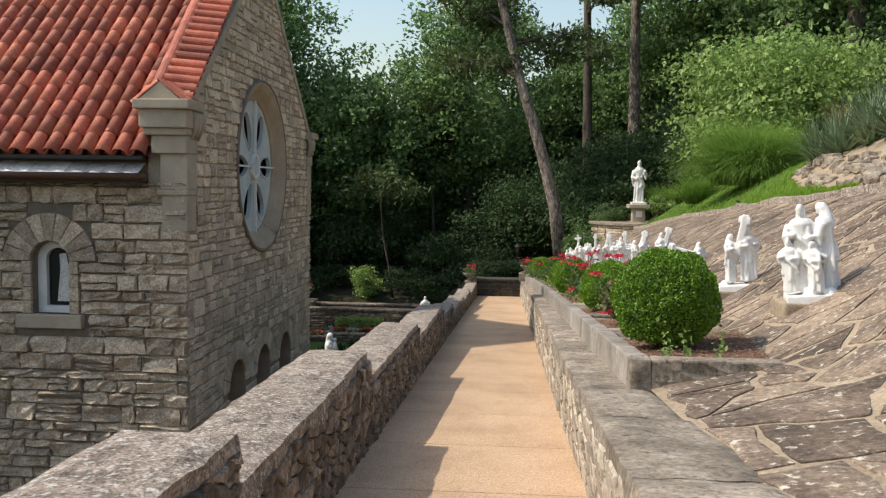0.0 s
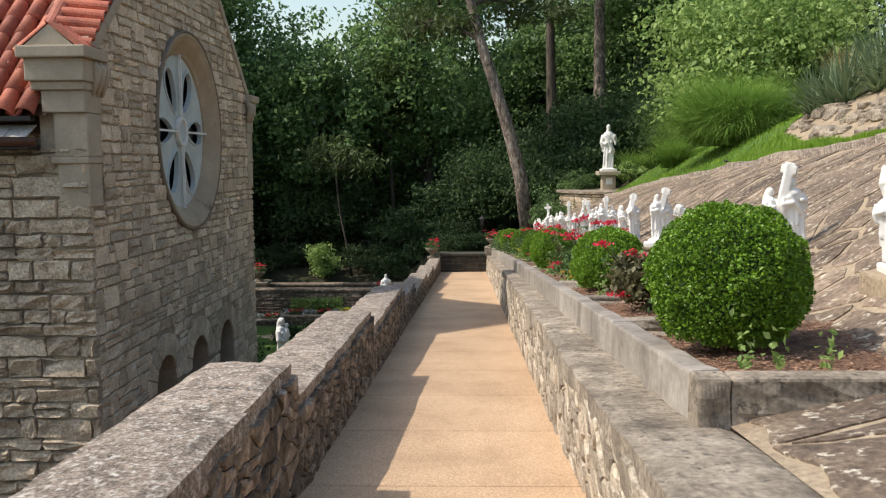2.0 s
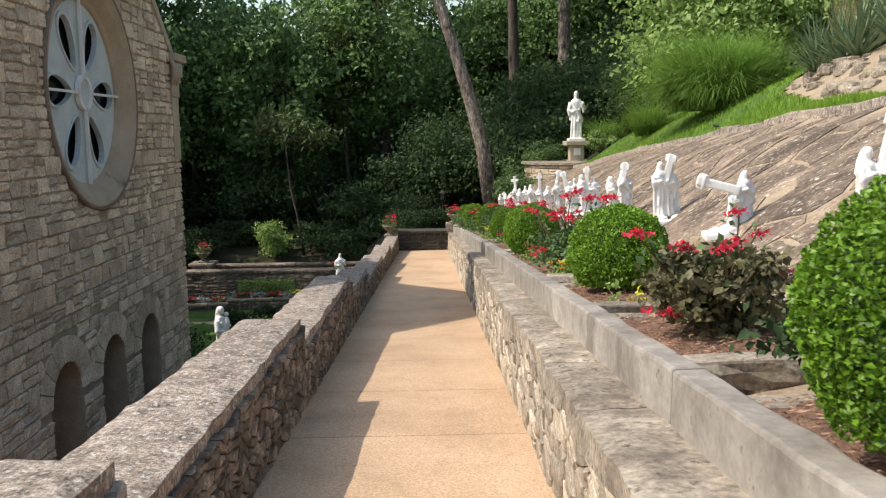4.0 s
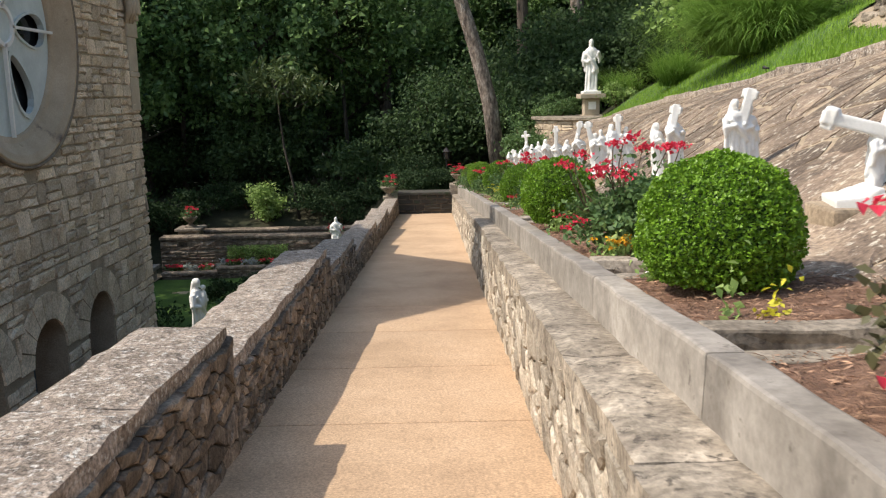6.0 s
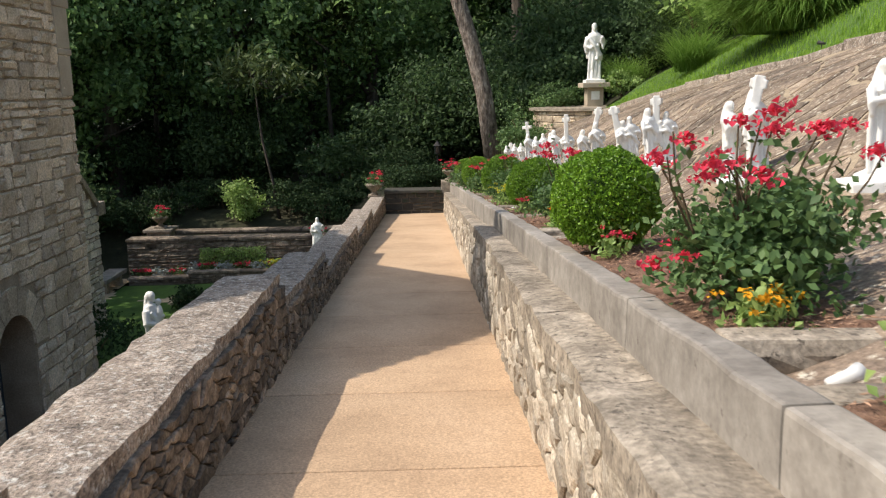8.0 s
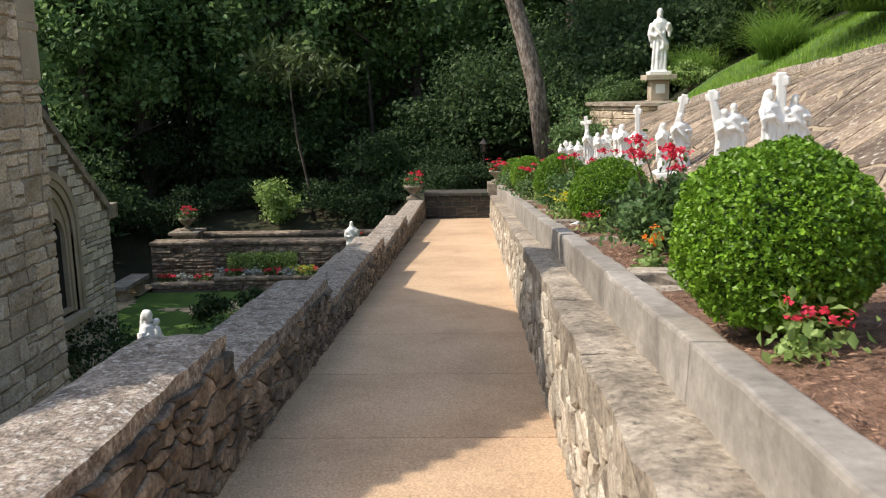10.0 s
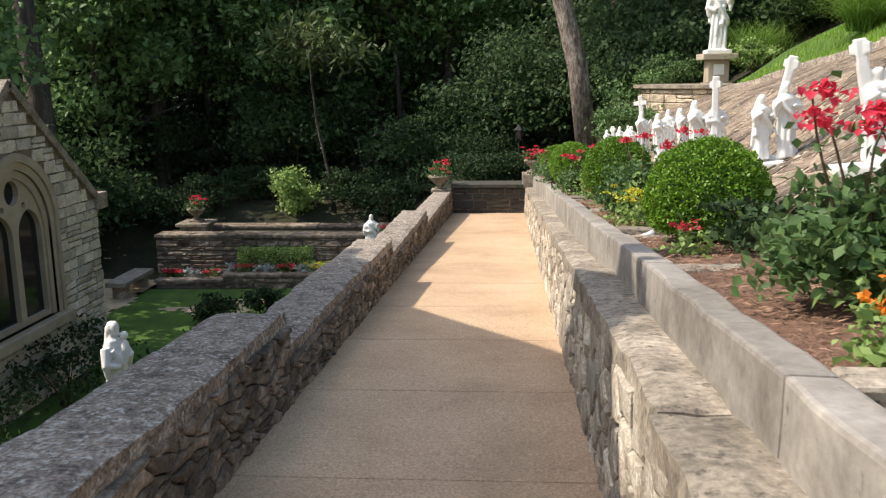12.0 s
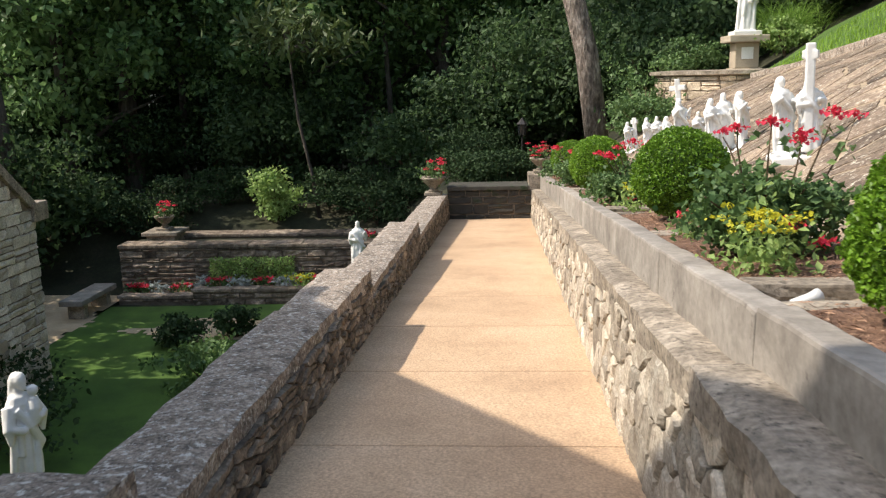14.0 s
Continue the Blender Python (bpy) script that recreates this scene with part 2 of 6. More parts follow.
def leaf_mat(name, dark, light, glow=0.3, rough=0.55):
    m, n, l, p = shader(name)
    geo = n.new("ShaderNodeNewGeometry")
    ramp = n.new("ShaderNodeValToRGB")
    ramp.color_ramp.elements[0].color, ramp.color_ramp.elements[1].color = (*dark, 1), (*light, 1)
    noi = n.new("ShaderNodeTexNoise")
    noi.inputs["Scale"].default_value = 0.6
    l.new(geo.outputs["Position"], noi.inputs["Vector"])
    ad = n.new("ShaderNodeMath")
    ad.operation = "MULTIPLY_ADD"
    ad.inputs[1].default_value = 0.7
    l.new(geo.outputs["Random Per Island"], ad.inputs[0])
    sub = n.new("ShaderNodeMath")
    sub.operation = "MULTIPLY_ADD"
    sub.inputs[1].default_value, sub.inputs[2].default_value = 0.9, -0.28
    l.new(noi.outputs["Fac"], sub.inputs[0])
    l.new(sub.outputs[0], ad.inputs[2])
    l.new(ad.outputs[0], ramp.inputs[0])
    l.new(ramp.outputs[0], p.inputs["Base Color"])
    p.inputs["Roughness"].default_value = rough
    p.inputs["Specular IOR Level"].default_value = 0.35
    tr = n.new("ShaderNodeBsdfTranslucent")
    l.new(ramp.outputs[0], tr.inputs[0])
    mx = n.new("ShaderNodeMixShader")
    mx.inputs[0].default_value = glow
    l.new(p.outputs[0], mx.inputs[1])
    l.new(tr.outputs[0], mx.inputs[2])
    l.new(mx.outputs[0], n["Material Output"].inputs[0])
    return m


def plain(name, colour, rough=0.5, metal=0.0, spec=0.5):
    return mat(name, [tuple(c * 0.85 for c in colour), tuple(min(1, c * 1.1) for c in colour)], 6, 60, rough, 0.15, 0.08, metal=metal, spec=spec, dist=0.005)


M_PATH = mat("pebbled_concrete", [(0.40, 0.268, 0.165), (0.50, 0.341, 0.212), (0.56, 0.39, 0.252)], 1.2, 75, 0.9, 0.6, 0.05, dist=0.008, grit=(0.62, 1.36))
# dark tone carries the shade on the parapet's inner face
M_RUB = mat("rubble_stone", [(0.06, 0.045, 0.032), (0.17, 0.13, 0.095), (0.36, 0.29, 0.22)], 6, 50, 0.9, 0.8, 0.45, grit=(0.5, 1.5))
# seat-wall rubble: its sunlit brightness is put into the paler colour
M_RUBR = mat("pale_sunlit_rubble", [(0.26, 0.21, 0.16), (0.42, 0.36, 0.28), (0.58, 0.52, 0.43)], 6, 60, 0.9, 0.9, 0.4, spots=(0.15, 0.12, 0.09), spot_scale=7, spot_cut=0.6, grit=(0.6, 1.35))
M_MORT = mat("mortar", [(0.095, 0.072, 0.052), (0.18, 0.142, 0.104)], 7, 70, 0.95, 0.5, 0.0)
M_CAP = mat("weathered_cap_stone", [(0.11, 0.087, 0.069), (0.275, 0.219, 0.172), (0.44, 0.362, 0.295)], 9, 60, 0.92, 1.0, 0.16, spots=(0.60, 0.56, 0.50), spot_scale=32, spot_cut=0.568, grit=(0.28, 1.72), dist=0.03)
M_SEAT = mat("grey_ledge_stone", [(0.13, 0.105, 0.08), (0.27, 0.225, 0.172), (0.42, 0.355, 0.28)], 4.0, 34, 0.92, 0.5, 0.16, spots=(0.09, 0.074, 0.058), spot_scale=20, spot_cut=0.59, grit=(0.55, 1.4))
M_KERB = mat("grey_kerb_stone", [(0.17, 0.148, 0.125), (0.28, 0.248, 0.212), (0.39, 0.35, 0.305)], 3.4, 26, 0.85, 0.2, 0.14, spots=(0.14, 0.12, 0.10), spot_scale=13, spot_cut=0.635, grit=(0.82, 1.16))
M_ASH = mat("chapel_limestone", [(0.39, 0.305, 0.212), (0.57, 0.46, 0.335), (0.67, 0.56, 0.425)], 3, 40, 0.9, 0.8, 0.26, grit=(0.6, 1.35))
M_PALE = mat("pale_wing_limestone", [(0.36, 0.31, 0.245), (0.54, 0.48, 0.39), (0.64, 0.58, 0.49)], 3, 40, 0.9, 0.6, 0.26)
M_ASHG = mat("grey_chapel_limestone", [(0.32, 0.248, 0.175), (0.52, 0.418, 0.305), (0.65, 0.54, 0.405)], 5, 32, 0.9, 1.0, 0.26, grit=(0.55, 1.4), dist=0.05)
M_RING = mat("stained_limestone_moulding", [(0.33, 0.255, 0.17), (0.47, 0.375, 0.265)], 2.0, 60, 0.85, 0.3, 0.05, spots=(0.13, 0.095, 0.075), spot_scale=1.3, spot_cut=0.60, grit=(0.85, 1.12))
M_DRESS = mat("dressed_limestone", [(0.34, 0.28, 0.205), (0.46, 0.39, 0.295)], 2.5, 60, 0.85, 0.2, 0.05, grit=(0.88, 1.1))
# end-wall stone: the shade of the trees is put into this dark colour
M_SHADED = mat("shade_darkened_stone", [(0.028, 0.026, 0.021), (0.075, 0.068, 0.055)], 4, 40, 0.9, 0.6, 0.3, spots=(0.02, 0.035, 0.012), spot_scale=4, spot_cut=0.58)
M_AMORT = mat("buff_mortar", [(0.27, 0.215, 0.15), (0.40, 0.33, 0.245)], 4, 50, 0.95, 0.5, 0.0)
M_JOINT = mat("dark_joint", [(0.15, 0.12, 0.09), (0.23, 0.19, 0.145)], 8, 60, 0.95, 0.4, 0.0)
M_TILE = mat("clay_tile", [(0.22, 0.06, 0.042), (0.42, 0.115, 0.066), (0.56, 0.195, 0.105)], 1.6, 45, 0.7, 0.3, 0.38)
M_DARK = plain("dark_metal", (0.035, 0.03, 0.028), 0.5, 0.3)
M_BRONZE = plain("bronze_gutter", (0.10, 0.05, 0.03), 0.4, 0.5)
M_SLATE = mat("pale_flashing", [(0.46, 0.43, 0.40), (0.72, 0.70, 0.66)], 5, 40, 0.6, 0.3, 0.2)
M_WHITE = mat("white_painted_stone", [(0.66, 0.64, 0.60), (0.82, 0.81, 0.78)], 5, 60, 0.6, 0.2, 0.02, dist=0.006, grit=(0.95, 1.04))
M_TRAC = mat("pale_blue_grey_tracery", [(0.42, 0.48, 0.48), (0.58, 0.63, 0.62)], 3, 50, 0.6, 0.1, 0.04, grit=(0.93, 1.06))
M_ROCK = mat("brown_flagstone", [(0.082, 0.059, 0.043), (0.178, 0.131, 0.095), (0.32, 0.245, 0.173)], 2.2, 34, 0.88, 0.9, 0.34, spots=(0.58, 0.53, 0.43), spot_scale=17, spot_cut=0.595, grit=(0.5, 1.5), dist=0.035)
M_SMORT = mat("sandy_mortar", [(0.25, 0.19, 0.13), (0.40, 0.32, 0.22)], 3, 40, 0.95, 0.6, 0.0, spots=(0.10, 0.13, 0.035), spot_scale=2.5, spot_cut=0.66)
M_MULCH = mat("bark_mulch", [(0.10, 0.054, 0.033), (0.22, 0.122, 0.078), (0.35, 0.21, 0.14)], 14, 110, 0.95, 1.0, 0.0, dist=0.03)
# dark soil, taken darker still to hold the canopy's shade
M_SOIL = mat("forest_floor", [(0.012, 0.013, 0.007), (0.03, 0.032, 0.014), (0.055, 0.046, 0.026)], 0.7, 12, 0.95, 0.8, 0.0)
M_LAWN = mat("lawn_ground", [(0.04, 0.08, 0.011), (0.08, 0.15, 0.02)], 1.5, 60, 0.9, 0.9, 0.0)
M_SAND = mat("sandy_path", [(0.36, 0.26, 0.16), (0.52, 0.40, 0.26)], 2, 60, 0.95, 0.4, 0.0)
M_BARK = mat("pine_bark", [(0.035, 0.027, 0.021), (0.09, 0.072, 0.057), (0.15, 0.123, 0.10)], 7, 34, 0.95, 1.0, 0.1, stretch=(1, 1, 0.25), dist=0.05)
M_WOOD = mat("twig", [(0.06, 0.04, 0.02), (0.13, 0.09, 0.05)], 10, 60, 0.9, 0.3, 0.1)
L_FOREST = leaf_mat("forest_leaf", (0.035, 0.08, 0.035), (0.31, 0.47, 0.165), 0.5, 0.45)
M_PINE = mat("grey_pine_bark", [(0.045, 0.034, 0.028), (0.24, 0.19, 0.155), (0.47, 0.41, 0.35)], 8, 22, 0.95, 1.0, 0.1, stretch=(1, 1, 0.35), dist=0.12, grit=(0.4, 1.5))
L_PLUM = leaf_mat("reddish_rose_leaf", (0.05, 0.055, 0.025), (0.21, 0.19, 0.09), 0.3)
L_PINE = leaf_mat("pine_needle", (0.04, 0.065, 0.02), (0.12, 0.16, 0.05), 0.25)
L_LIGHT = leaf_mat("light_green_leaf", (0.12, 0.22, 0.05), (0.46, 0.60, 0.20), 0.45)
L_BOX = leaf_mat("boxwood_leaf", (0.04, 0.10, 0.008), (0.24, 0.42, 0.035), 0.3, 0.4)
L_ROSE = leaf_mat("rose_leaf", (0.04, 0.09, 0.025), (0.15, 0.24, 0.08), 0.3)
# darker than the canopy leaf: shade under the trees is in the colour
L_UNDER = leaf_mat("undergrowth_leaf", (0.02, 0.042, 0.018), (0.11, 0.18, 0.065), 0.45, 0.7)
# dark leaf colour that also stands in for shade in bushes and woods
L_SHADE = leaf_mat("dark_shaded_leaf", (0.016, 0.034, 0.012), (0.05, 0.09, 0.03), 0.25, 0.8)
L_GRASS = leaf_mat("ornamental_grass_blade", (0.11, 0.22, 0.03), (0.30, 0.46, 0.10), 0.45)
L_LAWN = leaf_mat("lawn_blade", (0.13, 0.25, 0.02), (0.30, 0.46, 0.05), 0.3)
L_YUCCA = leaf_mat("yucca_blade", (0.10, 0.16, 0.08), (0.22, 0.29, 0.15), 0.2)
L_RED = leaf_mat("red_petal", (0.55, 0.012, 0.035), (0.86, 0.09, 0.15), 0.35)
L_ORANGE = leaf_mat("orange_petal", (0.7, 0.14, 0.01), (0.9, 0.32, 0.02), 0.3)
L_GOLD = leaf_mat("golden_petal", (0.72, 0.3, 0.01), (0.88, 0.5, 0.03), 0.3)
L_YELLOW = leaf_mat("yellow_leaf", (0.45, 0.42, 0.02), (0.72, 0.66, 0.06), 0.35)
L_SILVER = leaf_mat("silver_leaf", (0.24, 0.28, 0.26), (0.5, 0.53, 0.5), 0.2)
M_GLASS = shader("dark_window_glass")[0]
gp = M_GLASS.node_tree.nodes["Principled BSDF"]
gp.inputs["Base Color"].default_value, gp.inputs["Roughness"].default_value = (0.012, 0.014, 0.016, 1), 0.08

# ---- the lie of the land ----
GX = [0.84, 1.24, 1.6, 2.1, 3.6, 4.95, 5.5, 6.2, 8.0, 14.0, 40.0, 400.0]
GZ = [0.75, 0.83, 0.91, 1.19, 2.1, 2.64, 2.98, 3.5, 4.5, 7.5, 15.0, 22.0]
LOW = -4.85


def path_z(y):
    return -0.0806 * max(-12.0, min(y, 32.0))


def land(x, y):
    """Height of the ground under everything."""
    wob = 0.05 * noise.noise((x * 0.6, y * 0.6, 3)) if x > 2.2 else 0.0
    g = float(np.interp(x, GX, GZ))
    if x > 4.95 and y > 16.0:
        g = 2.68 + (g - 2.68) * (1 - 0.12 * min(1.0, (y - 16.0) / 5.0) * max(0.0, min(1.0, (11 - x) / 3)))
    right = g - 0.08 * max(-12.0, min(y, 36.0)) + wob
    low = LOW + 0.03 * noise.noise((x * 0.3, y * 0.3, 9))
    if y > 36.5:
        low += min(1.0, (y - 36.5) / 2.0) * 1.5 + (y - 36.5) * 0.02
    if y <= 31.6:
        if x > 0.84:
            return right
        return path_z(y) - 0.35 if x > -1.5 else low
    if x > 0.93:
        return right
    edge = float(np.interp(0.93, GX, GZ)) - 0.08 * min(y, 36.0) - 0.18
    t = max(0.0, min(1.0, (x + 2.1) / 0.7))
    return low + (edge - low) * t * t * (3 - 2 * t)


def land_sheet(name, xs, ys, lift, material, label, category, keep=None):
    vs = [(x, y, land(x, y) + lift) for y in ys for x in xs]
    n = len(xs)
    fs = []
    for j in range(len(ys) - 1):
        for i in range(n - 1):
            if keep is None or keep((xs[i] + xs[i + 1]) / 2, (ys[j] + ys[j + 1]) / 2):
                fs.append((j * n + i, j * n + i + 1, (j + 1) * n + i + 1, (j + 1) * n + i))
    return tagged(place(name, mesh_of(name, vs, fs), material, None, "", True), label, category, kind="structure")


gxs = sorted(set([-400, -200, -120, -80, -50, -36, -28, -1.54, -1.5, 0.83, 0.84, 45, 60, 90, 150, 250, 400] + [-24 + 1.5 * i for i in range(15)] + [1 + 0.5 * i for i in range(28)] + [16 + 2 * i for i in range(12)]))
gys = sorted(set([-400, -200, -100, -60, -40, -30, 31.59, 31.62, 80, 100, 150, 250, 400] + [-24 + 1.0 * i for i in range(90)]))
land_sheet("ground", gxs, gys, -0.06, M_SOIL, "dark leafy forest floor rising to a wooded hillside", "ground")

# ---- walkway of cast slabs ----
walkway = solid("walkway", bmesh.new(), M_MORT, "tan pebbled concrete footpath sloping gently downhill", "footpath", kind="structure")
bm = bmesh.new()
rng = np.random.default_rng(5)
for k in range(0, 44):
    y0, y1 = -12.0 + k, -11.0 + k
    z0, z1 = path_z(y0) - 0.02, path_z(y1) - 0.02
    q = [bm.verts.new(p) for p in ((-1.05, y0, z0), (0.6, y0, z0), (0.6, y1, z1), (-1.05, y1, z1))]
    bm.faces.new(q)
bmesh.ops.remove_doubles(bm, verts=bm.verts, dist=0.001)
part("bedding", bm, M_MORT, walkway)
for k in range(-10, 20):
    y0, y1 = 6.64 + 1.334 * k + 0.004, 6.64 + 1.334 * (k + 1) - 0.004
    if y0 > 30.9:
        break
    bm = bmesh.new()
    vs = box(bm, -1.05, 0.6, y0, y1, -0.1, 0.0, None, 0.008)
    for v in vs:
        v.co.z += path_z(v.co.y)
    part("slab", bm, M_PATH, walkway)

# ---- parapet on the valley side, stepping down ----
STEPS = [-8.0, -4.0, -0.1, 3.24, 6.47, 10.22, 14.27, 17.05, 21.32, 25.2, 30.6, 31.3]
# top of the cap where each segment begins and ends
CAP_Z = [(1.34, 1.18), (0.98, 0.85), (0.66, 0.535), (0.335, 0.237), (0.012, -0.145), (-0.345, -0.495), (-0.70, -0.85), (-1.05, -1.235), (-1.405, -1.535), (-1.72, -1.97), (-2.0, -2.03)]
wall_1 = solid("wall_1", bmesh.new(), M_MORT, "stepped rubble stone parapet wall with weathered flat caps", "wall", kind="structure")


def cap_top(y, k):
    """Top of the cap in segment k at y."""
    za, zb = CAP_Z[k]
    return za + (zb - za) * (y - STEPS[k]) / (STEPS[k + 1] - STEPS[k])


def cap_stone(x0, x1, y0, y1, top, thick, rng, sag=0.0):
    """A rough-edged slab; top(y) gives its upper face."""
    bm = bmesh.new()
    nx, ny = 6, max(4, int((y1 - y0) / 0.13))
    grid = {}
    for s in (0, 1):
        for j in range(ny + 1):
            for i in range(nx + 1):
                x, y = x0 + (x1 - x0) * i / nx, y0 + (y1 - y0) * j / ny
                if i in (0, nx):
                    x += (0.012 if s else 0.02) * noise.noise((y * 5, x0 * 3 + i, s * 4)) * 1.6
                if j in (0, ny):
                    y += 0.014 * noise.noise((x * 9, y0 * 3, s * 5))
                z = top(y) - thick * (1 - s) + 0.006 * noise.noise((x * 8, y * 8, 1))
                if s and (i in (0, nx) or j in (0, ny)):
                    z -= 0.014 + 0.012 * noise.noise((x * 7, y * 9, 7))
                grid[s, i, j] = bm.verts.new((x, y, z))
    for i in range(nx):
        for j in range(ny):
            bm.faces.new([grid[1, a, b] for a, b in ((i, j), (i + 1, j), (i + 1, j + 1), (i, j + 1))])
            bm.faces.new([grid[0, a, b] for a, b in ((i, j + 1), (i + 1, j + 1), (i + 1, j), (i, j))])
    for j in range(ny):
        bm.faces.new([grid[s, 0, b] for s, b in ((0, j), (1, j), (1, j + 1), (0, j + 1))])
        bm.faces.new([grid[s, nx, b] for s, b in ((0, j + 1), (1, j + 1), (1, j), (0, j))])
    for i in range(nx):
        bm.faces.new([grid[s, a, 0] for s, a in ((0, i + 1), (1, i + 1), (1, i), (0, i))])
        bm.faces.new([grid[s, a, ny] for s, a in ((0, i), (1, i), (1, i + 1), (0, i + 1))])
    return bm


bm = bmesh.new()
rub_left = []
for k in range(len(STEPS) - 1):
    y0, y1 = STEPS[k], STEPS[k + 1]
    za, zb = cap_top(y0, k) - 0.1, cap_top(y1, k) - 0.1
    vs = box(bm, float(np.interp(y0, [5, 20], [-1.46, -1.345])), -1.045, y0, y1, 0, 1)
    for v in vs:
        v.co.z = (cap_top(v.co.y, k) - 0.1) if v.co.z > 0.5 else LOW - 0.3
    n = int((y1 - y0) * 0.5 / 0.0095)
    for poly in voronoi(y1 - y0, 0.5, n, rng, 2.4, 0):
        vs, fs = cell_piece(ragged(poly, rng, 0.05, 0.04), 0.006, 0.036, rng, 0.1, 0.5)
        out = []
        for u, v, d in vs:
            y = y0 + u
            f = path_z(y) - 0.02
            out.append((-1.045 + d, y, f + v / 0.5 * (cap_top(y, k) - 0.085 - f)))
        rub_left.append(((y0 + poly[0][0], 0), out, fs))
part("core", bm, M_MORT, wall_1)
for k in range(len(STEPS) - 1):
    y0, y1 = STEPS[k], STEPS[k + 1]
    cuts = [y0 - 0.06, y0 + (y1 - y0) * rng.uniform(0.3, 0.42), y0 + (y1 - y0) * rng.uniform(0.6, 0.75), y1]
    if k % 2:
        cuts.pop(1)
    for a, b in zip(cuts, cuts[1:]):
        part("cap_stone", cap_stone(float(np.interp(a, [5, 20], [-1.51, -1.385])), -1.045 + 0.025 * rng.random(), a + 0.004, b - 0.002, lambda y, k=k: cap_top(y, k), 0.13, rng), M_CAP, wall_1)

# ---- low seat wall and planting kerb on the hill side ----
def seat_z(y):
    if y < 17.45:
        return 0.258 - (0.0814 if y > 5.97 else 0.0925) * (y - 5.97)
    return -0.725 - 0.09 * (y - 17.45)


def seat_x(y):
    """Front edge of the ledge."""
    return float(np.interp(y, [4, 9, 14.6, 17.6, 22], [0.42, 0.465, 0.51, 0.545, 0.55]))


def kerb_z(y):
    return 0.531 - 0.0823 * (y - 5.0) if y < 17.4 else -0.505 - 0.0865 * (y - 17.4)


wall_2 = solid("wall_2", bmesh.new(), M_MORT, "low rubble stone seat wall with a ledge of worn slabs", "wall", kind="structure")
bm = bmesh.new()
rub_right = []
for y0, y1 in [(-8, -3), (-3, 1), (1, 5), (5, 9), (9, 13.3), (13.3, 17.45), (17.47, 22), (22, 27), (27, 31.2)]:
    vs = box(bm, 0.6, 0.84, y0, y1, 0, 1)
    for v in vs:
        yy = min(max(v.co.y, y0 + 0.01), y1 - 0.01)
        v.co.z = (seat_z(yy) - 0.08) if v.co.z > 0.5 else path_z(yy) - 0.6
    n = int((y1 - y0) * 0.5 / 0.02)
    for poly in voronoi(y1 - y0, 0.5, n, rng, 1.6, 1):
        vs, fs = cell_piece(ragged(poly, rng, 0.06, 0.03), 0.007, 0.04, rng, 0.14, 0.25)
        out = []
        for u, v, d in vs:
            y = y0 + u
            f = path_z(y) - 0.02
            out.append((0.555 + (seat_x(y) + 0.03 - 0.555) * v / 0.5 + 0.02 - d, y, f + v / 0.5 * (seat_z(min(max(y, y0 + 0.01), y1 - 0.01)) - 0.085 - f)))
        rub_right.append(((y0 + poly[0][0], 0), out, [f[::-1] for f in fs]))
for j in range(-16, 66):
    ya, yb = j * 0.5, j * 0.5 + 0.5
    if ya < 31.2:
        q = [bm.verts.new((x, y, z)) for x, y, z in ((0.575, ya, path_z(ya) - 0.1), (0.575, yb, path_z(yb) - 0.1), (seat_x(yb) + 0.05, yb, seat_z(yb) - 0.09), (seat_x(ya) + 0.05, ya, seat_z(ya) - 0.09))]
        bm.faces.new(q[::-1])
part("core", bm, M_SMORT, wall_2)
y = -8.0
while y < 31.0:
    y1 = y + rng.uniform(0.9, 1.7)
    if y < 17.45 < y1 + 0.5:
        y1 = 17.45
    y1 = min(y1, 31.2)
    mid = (y + y1) / 2
    part("ledge_slab", cap_stone(seat_x(mid) + 0.02 * rng.random(), 0.92 if y1 < 5.0 else 0.86, y + 0.005, y1 - 0.005, lambda v, m=mid: seat_z(m) + (-0.0925 if m < 5.97 else -0.0814 if m < 17.45 else -0.09) * (v - m), 0.12, rng), M_SEAT, wall_2)
    y = y1

kerb = solid("planting_bed_kerb", bmesh.new(), M_KERB, "smooth grey stone kerb along the planting bed", "kerb", kind="structure")
y = 5.06
while y < 30.9:
    y1 = min(y + rng.uniform(1.25, 1.9), 31.2)
    if y < 17.4 < y1 + 0.5:
        y1 = 17.4
    mid = (y + y1) / 2
    bm = bmesh.new()
    vs = box(bm, 0.725, 0.845, y + 0.003, y1 - 0.003, 0, 0.5, None, 0.014)
    bmesh.ops.subdivide_edges(bm, edges=[e for e in bm.edges if e.calc_length() > 0.3], cuts=9, use_grid_fill=True)
    for v in bm.verts:
        v.co.z += kerb_z(mid) - 0.5 + (v.co.y - mid) * (-0.0835)
        v.co += Vector((noise.noise(v.co * 5), noise.noise(v.co * 4 + Vector((9, 0, 0))), noise.noise(v.co * 6 + Vector((0, 9, 0))))) * 0.009
    part("kerb_block", bm, M_KERB, kerb)
    y = y1
for xa, xb in ((0.722, 0.846), (0.85, 1.85)):
    bm = bmesh.new()
    vs = box(bm, xa, xb, 4.93, 5.055, 0.1, 0.53, None, 0.012)
    bmesh.ops.subdivide_edges(bm, edges=bm.edges, cuts=6, use_grid_fill=True)
    for v in bm.verts:
        if v.co.y < 4.97 and v.co.z < 0.51:
            v.co.y += 0.03 * noise.noise(v.co * 9) + 0.02 * noise.noise(v.co * 21)
    part("kerb_block", bm, M_SEAT, kerb)
